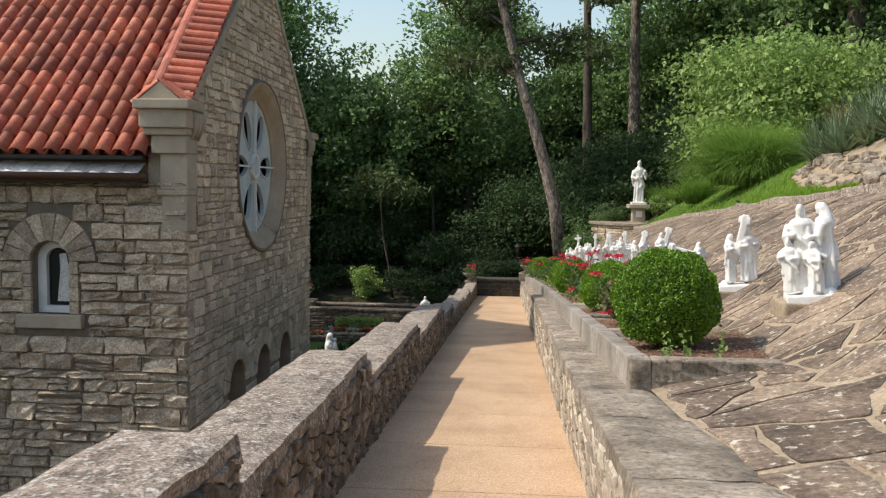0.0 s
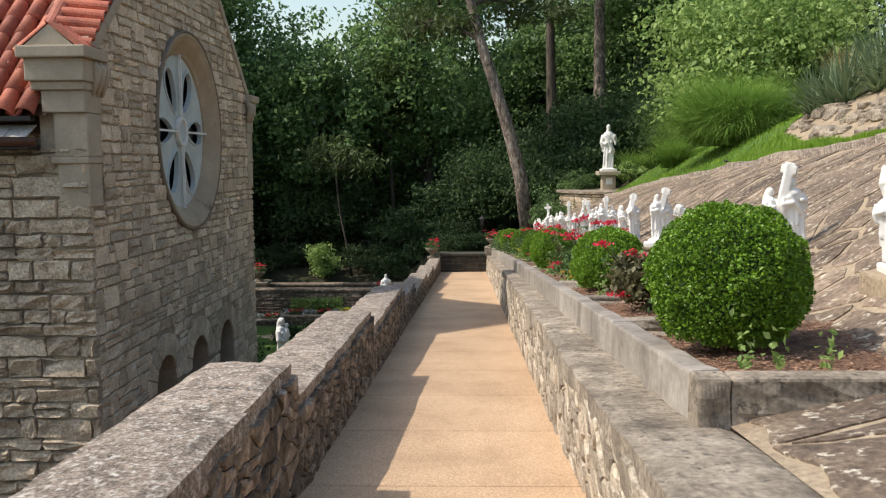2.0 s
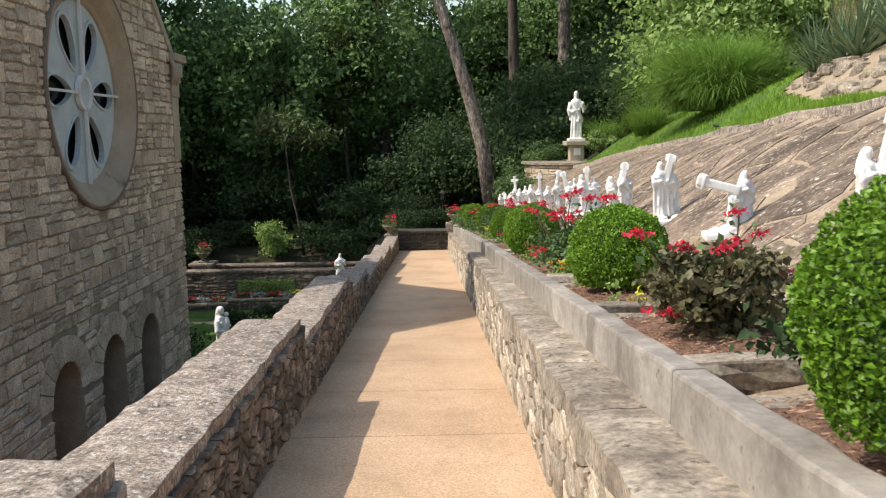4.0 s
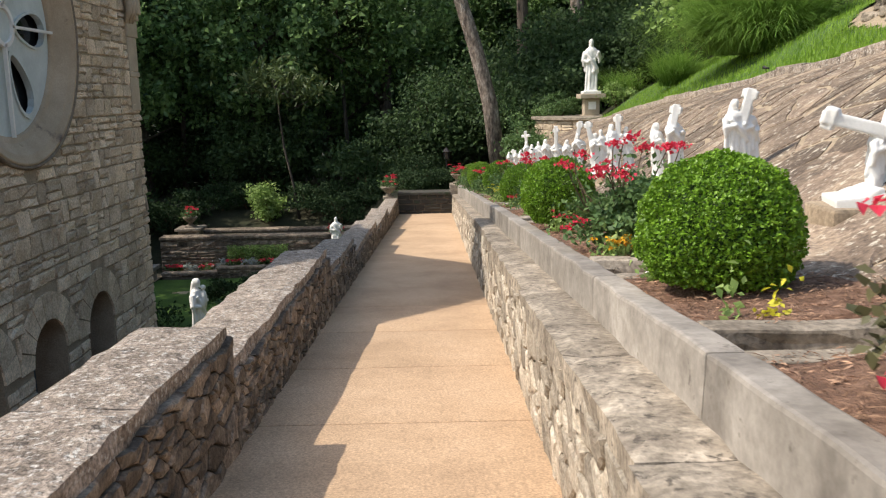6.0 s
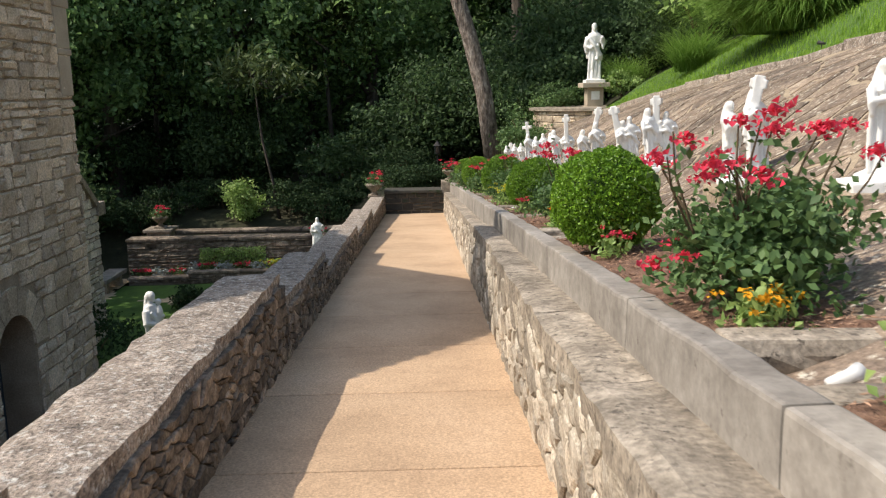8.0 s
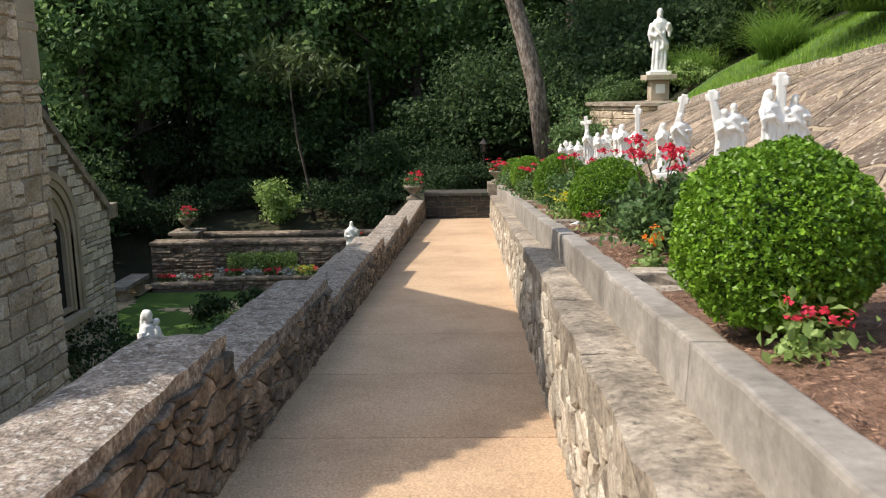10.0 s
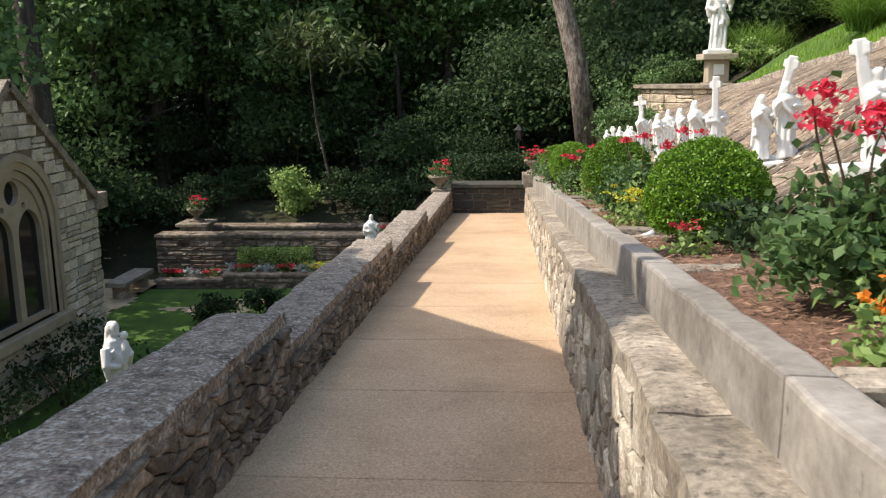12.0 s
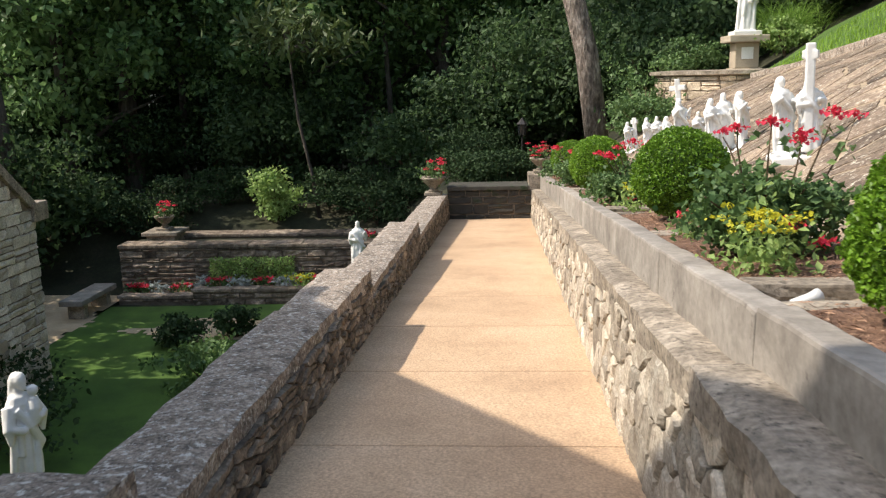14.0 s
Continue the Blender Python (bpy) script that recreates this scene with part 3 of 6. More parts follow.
# pairs of rough divider stones with a sunken pocket between
POCKETS = [(6.35, 6.97), (8.3, 8.65), (10.0, 10.55), (13.9, 14.35), (17.55, 17.95), (21.5, 21.95), (25.1, 25.5)]


def mulch_z(x, y):
    sink = 0.15 if any(a < y < b for a, b in POCKETS) else 0.0
    return kerb_z(y) - 0.03 + 0.02 * noise.noise((x * 6, y * 6, 2)) + 0.10 * min(1.0, max(0.0, (y - 5.06) / 0.9)) * (x - 0.84) / 1.2 - sink


for ya, yb in POCKETS:
    for yd, xb, up in ((ya, 1.42, -0.022), (yb, 1.62, 0.0)):
        bm = bmesh.new()
        z = kerb_z(yd) + up
        box(bm, 0.84, xb, yd - 0.06, yd + 0.07, z - 0.3, z, None, 0.012)
        bmesh.ops.subdivide_edges(bm, edges=[e for e in bm.edges if e.calc_length() > 0.1], cuts=7, use_grid_fill=True)
        for v in bm.verts:
            v.co += Vector((0, 0.014 * noise.noise(v.co * 5), 0.012 * noise.noise(v.co * 3)))
            if v.co.y < yd - 0.03 and v.co.z < z - 0.02:
                v.co.y += 0.03 * noise.noise(v.co * 11) + 0.02 * noise.noise(v.co * 25)
        part("divider_stone", bm, M_SEAT, kerb)
for yd in (16.1, 19.9, 23.6, 27.2):
    bm = bmesh.new()
    z = kerb_z(yd) + 0.01
    vs = box(bm, 0.84, 1.5, yd - 0.07, yd + 0.07, z - 0.3, z - 0.015, None, 0.018)
    for v in vs:
        v.co += Vector((0, 0.012 * noise.noise(v.co * 4), 0.012 * noise.noise(v.co * 3)))
    part("divider_stone", bm, M_SEAT, kerb)

# mulch between the dividers
bm = bmesh.new()
ny = 330
for j in range(ny + 1):
    y = 5.0 + 26.1 * j / ny
    for i in range(9):
        x = 0.84 + 1.2 * i / 8
        bm.verts.new((x, y, mulch_z(x, y)))
bm.verts.ensure_lookup_table()
for j in range(ny):
    for i in range(8):
        a = j * 9 + i
        bm.faces.new([bm.verts[k] for k in (a, a + 1, a + 10, a + 9)])
solid("planting_bed", bm, M_MULCH, "reddish bark mulch in the terraced planting bed", "planting bed", kind="structure", smooth=True)

# ---- paved rock slope ----
def edge_x(y):
    return float(np.interp(y, [-12, 6, 11.4, 13.3, 18.2, 25.4, 33], [4.6, 4.25, 4.22, 4.44, 4.72, 4.98, 4.6]))


rock_slope = land_sheet("rock_slope", [0.842] + [0.95 + 0.2 * i for i in range(20)], [-12 + 0.5 * i for i in range(90)], 0.0, M_SMORT, "sloping hillside paved with brown flagstones in sandy mortar", "rock slope", keep=lambda x, y: x < edge_x(y) + 0.1)
flags = []
for y0, y1, n in ((-3, 3, 150), (3, 9, 200), (9, 16, 190), (16, 24, 200), (24, 33, 150)):
    for poly in voronoi(4.1, y1 - y0, n, rng, 1.0, 0):
        c = np.mean(poly, axis=0)
        x, y = 0.88 + c[0], y0 + c[1]
        if x > edge_x(y) - 0.12 or (x < 1.45 and y > 4.9):
            continue
        vs, fs = cell_piece(ragged(poly, rng, 0.09, 0.05), 0.028, 0.013, rng, 0.12)
        flags.append(((y, x), [(0.88 + u, y0 + v, land(0.88 + u, y0 + v) + d) for u, v, d in vs], fs))

edging = solid("lawn_edging", bmesh.new(), M_KERB, "low stone edging between the lawn and the rock slope", "edging", kind="structure")
y = 9.5
while y < 31:
    y1 = y + rng.uniform(0.6, 1.2)
    bm = bmesh.new()
    vs = box(bm, -0.11, 0.11, y + 0.006, y1 - 0.006, -0.25, 0.06 + rng.uniform(-0.015, 0.02), None, 0.02)
    for v in vs:
        v.co.x += edge_x(v.co.y) + 0.02 * noise.noise(v.co * 2)
        v.co.z += land(edge_x(v.co.y), v.co.y)
    part("edging_stone", bm, M_CAP, edging)
    y = y1

def lawn_w(y):
    """Width of the lawn strip above its edging."""
    return float(np.interp(y, [11, 12.5, 14, 15.8, 18.4, 21], [0.12, 0.2, 0.4, 0.62, 1.1, 3.2])) + 0.06 * noise.noise((y * 2, 0, 6))


land_sheet("bank_soil", [4.2 + 0.15 * i for i in range(16)], [8.5 + 0.3 * i for i in range(38)], 0.02, M_SMORT, "dry buff soil of the stony bank above the lawn", "bank", keep=lambda x, y: edge_x(y) + lawn_w(y) < x < edge_x(y) + lawn_w(y) + 1.3)
upper_lawn = land_sheet("upper_lawn", [4.2 + 0.1 * i for i in range(46)], [11 + 0.25 * i for i in range(86)], 0.03, M_LAWN, "sunlit mown grass bank above the rock slope", "lawn", keep=lambda x, y: edge_x(y) + 0.05 < x < edge_x(y) + lawn_w(y))

# ---- chapel ----
GX0, CY, EAST, WEST = -4.62, 15.96, 19.86, 12.1
APEX, EAVE = 5.97, 2.65
chapel = thing("chapel", (-8.0, 16.15, LOW), "tan limestone chapel with red tile roof and round window", "chapel", kind="")


def gable(u, v, n):
    return Vector((GX0 + n, u, v))


def front(u, v, n):
    return Vector((u, WEST - n, v))


ROSE = (15.95, 1.80)
rake = lambda y: APEX - abs(y - CY) * (APEX - EAVE) / 3.88
doors = [(14.42, -2.03, 0.92), (16.02, -2.06, 0.92), (17.62, -2.09, 0.92)]
holes = [circle(*ROSE, 1.5, 48)] + [arch(c, LOW, s, w) for c, s, w in doors]
out = [(WEST, LOW - 0.2), (13.96, LOW - 0.2), (EAST, LOW - 0.2), (EAST, EAVE), (CY, APEX), (WEST, EAVE)]
holes = [holes[0]] + [[(u, v if v > LOW + 0.01 else LOW + 0.02) for u, v in h] for h in holes[1:]]
bm = bmesh.new()
plate(bm, out, holes, 0.55, gable)
gable_wall = part("gable_wall", bm, M_AMORT, chapel)
ring_r = 1.57


def clear_gable(y, z):
    if y < WEST + 0.02 or y > EAST - 0.02 or z > rake(y) - 0.12:
        return False
    if (y - ROSE[0]) ** 2 + (z - ROSE[1]) ** 2 < ring_r ** 2:
        return False
    for c, s, w in doors:
        if z < s and abs(y - c) < w / 2 + 0.02:
            return False
        if z >= s and (y - c) ** 2 + (z - s) ** 2 < (w / 2 + 0.34) ** 2:
            return False
    if z > 0.78 and y < WEST + 0.36:
        return False
    return True


ash_gable = masonry(courses(WEST, EAST, LOW, APEX, clear_gable, rng, (0.13, 0.30), (0.15, 0.48), 0.016, 0.6), gable, 0.03, rng, 1.3)

win = (-6.66, -0.47, 0.32, 0.56)
wl = arch(win[0], win[1], win[2], win[3])
bm = bmesh.new()
plate(bm, [(-16, LOW - 0.2), (GX0 - 0.55, LOW - 0.2), (GX0 - 0.55, 1.6), (-16, 1.6)], [wl], 0.5, front)
front_wall = part("front_wall", bm, M_JOINT, chapel)


def clear_front(x, z):
    cx, z0, sp, w = win
    if abs(x - cx) < w / 2 + 0.14 and z0 - 0.2 < z < sp:
        return False
    if z >= sp and (x - cx) ** 2 + (z - sp) ** 2 < (w / 2 + 0.43) ** 2:
        return False
    if abs(x - cx) < w / 2 + 0.28 and z0 - 0.2 < z < z0 + 0.02:
        return False
    return x < GX0 - 0.0


ash_front = masonry(courses(-12.0, GX0 + 0.03, LOW, 1.5, clear_front, rng, (0.10, 0.27), (0.2, 0.7), 0.02), front, 0.06, rng, 1.9)


def voussoirs(to_world, cu, cz, r0, r1, n, a0, a1, parent, material, depth=0.06, point=None):
    for k in range(n):
        t0, t1 = a0 + (a1 - a0) * k / n + 0.012, a0 + (a1 - a0) * (k + 1) / n - 0.012
        bm = bmesh.new()
        ring = [(cu + r * math.cos(t), cz + r * math.sin(t)) for r, t in ((r0, t0), (r1, t0), (r1, (t0 + t1) / 2), (r1, t1), (r0, t1), (r0, (t0 + t1) / 2))]
        plate(bm, ring, [], 0.1 + depth, lambda u, v, n: to_world(u, v, n + depth))
        part("voussoir", bm, material, parent)


# small arched window
window = part("arched_window", bmesh.new(), M_WHITE, chapel, "small round-arched window with a white frame")
cx, z0, sp, w = win
voussoirs(front, cx, sp, w / 2 + 0.02, w / 2 + 0.42, 9, 0, math.pi, window, M_ASHG)
bm = bmesh.new()
plate(bm, wl, [arch(cx + 0.03, z0 + 0.1, sp, w - 0.2)], 0.12, lambda u, v, n: front(u, v, n - 0.14))
part("frame", bm, M_WHITE, window, "white painted frame")
bm = bmesh.new()
plate(bm, arch(cx + 0.03, z0 + 0.1, sp, w - 0.2), [], 0.02, lambda u, v, n: front(u, v, n - 0.22))
part("pane", bm, M_GLASS, window, "dark glass pane")
bm = bmesh.new()
plate(bm, [(cx - 0.02, z0 + 0.16), (cx + 0.2, z0 + 0.16), (cx + 0.16, sp - 0.1), (cx + 0.12, sp + 0.1), (cx + 0.02, sp + 0.08), (cx + 0.03, sp - 0.15)], [], 0.006, lambda u, v, n: front(u, v, n - 0.205))
part("pale_glass_panel", bm, M_SLATE, window, "pale blue-white glass panel")
bm = bmesh.new()
box(bm, cx - 0.5, cx + 0.5, WEST - 0.12, WEST + 0.1, z0 - 0.2, z0, None, 0.015)
part("sill", bm, M_DRESS, window)
for s in (-1, 1):
    for k in range(4):
        bm = bmesh.new()
        box(bm, cx + s * (w / 2 + 0.08) - 0.07, cx + s * (w / 2 + 0.08) + 0.07, WEST - 0.05, WEST + 0.2, z0 + 0.005 + k * (sp - z0) / 4, z0 - 0.005 + (k + 1) * (sp - z0) / 4, None, 0.012)
        part("jamb_stone", bm, M_ASHG, window)

# rose window
rose = part("rose_window", bmesh.new(), M_DRESS, chapel, "large round window with six-petal pale tracery")


def ring_profile(prof, seg=64):
    bm = bmesh.new()
    rows = []
    for r, n in prof:
        rows.append([bm.verts.new(gable(ROSE[0] + r * math.cos(k * math.tau / seg), ROSE[1] + r * math.sin(k * math.tau / seg), n)) for k in range(seg)])
    for a, b in zip(rows, rows[1:]):
        for k in range(seg):
            bm.faces.new((a[k], a[(k + 1) % seg], b[(k + 1) % seg], b[k]))
    return bm


part("surround", ring_profile([(1.57, -0.05), (1.57, 0.04), (1.55, 0.06), (1.52, 0.05), (1.50, 0.02), (1.45, 0.02), (1.43, -0.01), (1.31, -0.10), (1.30, -0.12), (1.25, -0.12), (1.23, -0.15), (1.22, -0.5)]), M_RING, rose, "moulded limestone surround", True)
part("hood_mould", ring_profile([(1.60, -0.03), (1.61, 0.04), (1.59, 0.07), (1.565, 0.045), (1.565, -0.03)]), M_JOINT, rose, "dark weathered outer rim", True)
petals = []
for k in range(6):
    a = k * math.pi / 3
    loop = []
    for j in range(18):
        t = j * math.tau / 18
        r, s = 0.74 + 0.37 * math.cos(t), (0.12 + 0.13 * (0.5 + 0.5 * math.cos(t))) * math.sin(t)
        loop.append((ROSE[0] + r * math.cos(a) - s * math.sin(a), ROSE[1] + r * math.sin(a) + s * math.cos(a)))
    petals.append(loop)
bm = bmesh.new()
plate(bm, circle(*ROSE, 1.24, 48), petals, 0.05, lambda u, v, n: gable(u, v, n - 0.17))
part("tracery", bm, M_TRAC, rose, "pale blue-grey tracery with petal openings")
for lp in petals:
    c = np.mean(lp, axis=0)
    bm = bmesh.new()
    big = [tuple(c + (np.array(p) - c) * 1.16) for p in lp]
    plate(bm, big, [[tuple(c + (np.array(p) - c) * 1.01) for p in lp]], 0.03, lambda u, v, n: gable(u, v, n - 0.145))
    part("petal_rim", bm, M_TRAC, rose)
bm = bmesh.new()
plate(bm, circle(*ROSE, 1.24, 40), [], 0.02, lambda u, v, n: gable(u, v, n - 0.27))
part("glass", bm, M_GLASS, rose, "dark glass")
for a in range(4):
    bm = bmesh.new()
    m = Matrix.Translation((GX0 - 0.12, *ROSE)) @ Matrix.Rotation(a * math.pi / 2, 4, "X")
    box(bm, -0.02, 0.02, 0.2, 1.24, -0.016, 0.016, m)
    part("glazing_bar", bm, M_WHITE, rose, "white glazing bar")
bm = bmesh.new()
plate(bm, circle(*ROSE, 0.24, 24), [circle(*ROSE, 0.19, 24)], 0.06, lambda u, v, n: gable(u, v, n - 0.10))
part("hub_ring", bm, M_WHITE, rose, "white ring at the hub")
bm = bmesh.new()
plate(bm, circle(*ROSE, 0.19, 24), [], 0.03, lambda u, v, n: gable(u, v, n - 0.13))
part("hub_panel", bm, M_TRAC, rose)

# three arched doorways at the foot of the gable
for c, s, w in doors:
    d = part("arched_doorway", bmesh.new(), M_DARK, chapel, "round-arched doorway with a dark door set deep")
    voussoirs(gable, c, s, w / 2 + 0.005, w / 2 + 0.33, 9, 0, math.pi, d, M_ASH, 0.03)
    bm = bmesh.new()
    plate(bm, arch(c, LOW + 0.02, s, w - 0.02), [], 0.06, lambda u, v, n: gable(u, v, n - 0.42))
    part("door_leaf", bm, plain("blue_grey_door", (0.05, 0.065, 0.075), 0.6), d, "dark blue-grey door leaf")
    for k in (-0.28, -0.02, 0.24):
        bm = bmesh.new()
        box(bm, GX0 - 0.42, GX0 - 0.40, c + k, c + k + 0.03, LOW + 0.05, s)
        part("door_batten", bm, M_DARK, d)

# gable coping, kneelers, quoins
slope_a = math.atan2(APEX - EAVE, 3.88)
L = 3.88 / math.cos(slope_a)
for s in (-1, 1):
    n = 7
    for k in range(n):
        bm = bmesh.new()
        m = Matrix.Translation((GX0, CY, APEX)) @ Matrix.Rotation(-slope_a * s, 4, "X")
        a, b = sorted((s * L * k / n, s * L * (k + 1) / n))
        box(bm, -0.40, 0.05, a + 0.004, b - 0.004, -0.2, -0.06, m, 0.012)
        part("coping_stone", bm, M_DRESS, gable_wall)
    yk = CY + s * 3.88
    for x0, x1, ya, yb, za, zb in ((-0.60, 0.10, -0.20, 0.34, 2.26, 2.52), (-0.66, 0.16, -0.27, 0.4, 2.52, 2.66), (-0.56, 0.075, -0.15, 0.36, 2.16, 2.26), (-0.46, 0.055, -0.1, 0.36, 1.9, 2.16), (-0.36, 0.045, -0.04, 0.36, 1.38, 1.9), (-0.40, 0.05, -0.07, 0.36, 1.3, 1.38), (-0.34, 0.04, -0.035, 0.34, 0.78, 1.3)):
        bm = bmesh.new()
        a, b = sorted((yk - s * ya if s > 0 else yk + ya, yk - s * yb if s > 0 else yk + yb))
        box(bm, GX0 + x0, GX0 + x1, a, b, za, zb, None, 0.02)
        part("kneeler_stone", bm, M_DRESS, gable_wall)
    for k in range(3):
        bm = bmesh.new()
        y0 = yk - s * 0.12 - s * 0.13 * k
        tube(bm, [(GX0 + 0.06, y0, 2.52), (GX0 + 0.125, y0, 2.42), (GX0 + 0.10, y0, 2.27), (GX0 + 0.05, y0, 2.1)], [0.05, 0.06, 0.05, 0.02], 8)
        part("bracket", bm, M_DRESS, gable_wall, smooth=True)
# small tiled saddle on the corner block
bm = bmesh.new()
plate(bm, [(-0.3, 0), (0.3, 0), (0, 0.24)], [], 0.5, lambda u, v, n: Vector((GX0 - 0.3 + u, WEST - 0.2 - n, 2.66 + v)))
part("corner_saddle", bm, M_DRESS, gable_wall)

# roof
roof = part("roof", bmesh.new(), M_TILE, chapel, "barrel tile roof in weathered red clay")
bm = bmesh.new()
e0, r0 = Vector((0, WEST - 0.16, 1.86)), Vector((0, CY, APEX - 0.3))
run = (r0 - e0)
rl = run.length
rd = run.normalized()
up = Vector((0, -rd.z, rd.y))
for sgn in (1, -1):
    a, b = e0.copy(), r0.copy()
    if sgn < 0:
        a.y = 2 * CY - a.y
    q = [bm.verts.new(v) for v in ((-16, a.y, a.z), (GX0 - 0.4, a.y, a.z), (GX0 - 0.4, b.y, b.z), (-16, b.y, b.z))]
    bm.faces.new(q if sgn > 0 else q[::-1])
part("deck", bm, M_BRONZE, roof)


def barrel(length, r0, r1, seg=9, thick=0.014):
    """A half-round tapered tile, along +y from its lower end."""
    vs, fs = [], []
    for y, r in ((0, r0), (length, r1)):
        for rr in (r, r - thick):
            for k in range(seg):
                a = math.pi * k / (seg - 1)
                vs.append((rr * math.cos(a), y, rr * math.sin(a)))
    for k in range(seg - 1):
        fs += [(k, k + 1, 2 * seg + k + 1, 2 * seg + k), (seg + k + 1, seg + k, 3 * seg + k, 3 * seg + k + 1), (k, seg + k, seg + k + 1, k + 1)]
    return mesh_of("tile", vs, fs)


tile_me = barrel(0.46, 0.118, 0.088)
tile_me.materials.append(M_TILE)
for p in tile_me.polygons:
    p.use_smooth = True
tile_rows = int(rl / 0.37) + 1
frame_m = Matrix((Vector((1, 0, 0)), rd, up)).transposed().to_4x4()


def roof_tile(x, s, lift, tilt=0.045):
    ob = new("tile", tile_me)
    ob.parent = roof
    c = Vector((x, e0.y, e0.z)) + rd * s + up * lift
    ob.matrix_basis = Matrix.Translation(c) @ frame_m @ Matrix.Rotation(tilt, 4, "X")
    return ob


far_v, far_f = [], []
for i in range(44):
    x = GX0 - 0.62 - 0.255 * i
    for j in range(tile_rows):
        if i < 15 and j < 12:
            roof_tile(x + random.uniform(-0.008, 0.008), 0.37 * j - 0.04, 0.055, 0.05 + random.uniform(-0.01, 0.01))
        elif i < 22:
            c = Vector((x, e0.y, e0.z)) + rd * (0.37 * j - 0.04) + up * 0.055
            m = Matrix.Translation(c) @ frame_m @ Matrix.Rotation(0.05, 4, "X")
            s = len(far_v)
            far_v += [m @ v.co for v in tile_me.vertices]
            far_f += [tuple(s + k for k in p.vertices) for p in tile_me.polygons]
# pan tiles between, one trough strip a column
pv, pf = [], []
for i in range(44):
    x = GX0 - 0.62 - 0.255 * i - 0.1275
    s = len(pv)
    for t in (-0.02, rl):
        for k in range(5):
            a = math.pi + math.pi * k / 4
            pv.append(Vector((x + 0.1 * math.cos(a), e0.y, e0.z)) + rd * t + up * (0.075 + 0.06 * math.sin(a)))
    pf += [(s + k, s + k + 1, s + 6 + k, s + 5 + k) for k in range(4)]
tagged(place("pan_tiles", mesh_of("pan_tiles", pv, pf), M_TILE, roof), kind="stuff")
tagged(place("tiles_beyond", mesh_of("tiles_beyond", far_v, far_f), M_TILE, roof), kind="stuff")
# rake: cross tiles toward the gable, and a roll of ridge tiles over their heads
cross_me = barrel(0.52, 0.085, 0.075)
cross_me.materials.append(M_TILE)
roll_me = barrel(0.42, 0.13, 0.105)
roll_me.materials.append(M_TILE)
s = 0.62
while s < rl:
    ob = new("tile", cross_me)
    ob.parent = roof
    c = Vector((GX0 + 0.07, e0.y, e0.z)) + rd * s + up * 0.40
    ax = Matrix((rd, Vector((-1, 0, 0)), up)).transposed().to_4x4()
    ob.matrix_basis = Matrix.Translation(c) @ ax @ Matrix.Rotation(0.14, 4, "X")
    s += 0.19
s = 0.5
while s < rl:
    ob = new("tile", roll_me)
    ob.parent = roof
    c = Vector((GX0 - 0.5, e0.y, e0.z)) + rd * s + up * 0.42
    ob.matrix_basis = Matrix.Translation(c) @ frame_m @ Matrix.Rotation(0.06, 4, "X")
    s += 0.34
# ridge tiles, out of view, added to lengthen the gable's shadow tip
ridge_me = barrel(0.46, 0.19, 0.165)
ridge_me.materials.append(M_TILE)
for k in range(26):
    ob = new("tile", ridge_me)
    ob.parent = roof
    ob.matrix_basis = Matrix.Translation((GX0 + 0.1 - 0.4 * k, CY, r0.z + 0.36)) @ Matrix.Rotation(math.pi / 2, 4, "Z") @ Matrix.Rotation(0.03, 4, "X")
for sd in (-1, 1):
    for j in range(3):
        ob = new("tile", cross_me)
        ob.parent = roof
        c = Vector((GX0 - 0.3 + sd * 0.4, WEST - 0.14 + 0.17 * j, 2.6))
        dirn = Vector((-sd * 0.78, 0, 0.62)).normalized()
        ax = Matrix((Vector((0, sd, 0)), dirn, Vector((0, sd, 0)).cross(dirn))).transposed().to_4x4()
        ob.matrix_basis = Matrix.Translation(c) @ ax @ Matrix.Diagonal((0.85, 0.95, 0.7, 1))
bm = bmesh.new()
box(bm, -16, GX0 - 0.55, WEST - 0.22, WEST - 0.1, 1.80, 1.86, None, 0.01)
part("eave_board", bm, M_DARK, roof)
for i in range(42):
    bm = bmesh.new()
    x = GX0 - 0.6 - 0.27 * i
    box(bm, x - 0.262, x, WEST - 0.58, WEST - 0.16, -0.008, 0.008, Matrix.Translation((0, 0.2, 1.70 + random.uniform(-0.006, 0.006))) @ Matrix.Translation((0, WEST - 0.3, 0)) @ Matrix.Rotation(radians(28), 4, "X") @ Matrix.Translation((0, 0.3 - WEST, 0)), 0.003)
    part("flashing_plate", bm, M_SLATE, roof, "pale grey flashing plate")
bm = bmesh.new()
tube(bm, [(-16, WEST - 0.34, 1.56), (GX0 - 0.44, WEST - 0.34, 1.56)], [0.055, 0.055], 10)
part("gutter", bm, M_BRONZE, roof, "brown half-round gutter", True)
bm = bmesh.new()
box(bm, -16, GX0 - 0.56, WEST - 0.3, WEST + 0.02, 1.47, 1.53, None, 0.008)
part("soffit", bm, M_DARK, roof)
# back and hidden sides
bm = bmesh.new()
box(bm, -16, GX0 - 0.6, EAST - 0.5, EAST, LOW - 0.2, 1.9)
box(bm, -16.4, -16, WEST, EAST, LOW - 0.2, 1.9)
part("rear_wall", bm, M_ASH, chapel)

# ---- chapel wing with the pointed window ----
WX = -7.6
wing = thing("chapel_wing", (-10.5, 25.2, LOW), "low grey stone chapel wing with a pointed traceried window", "chapel wing")


def wingf(u, v, n):
    return Vector((WX + n, u, v))


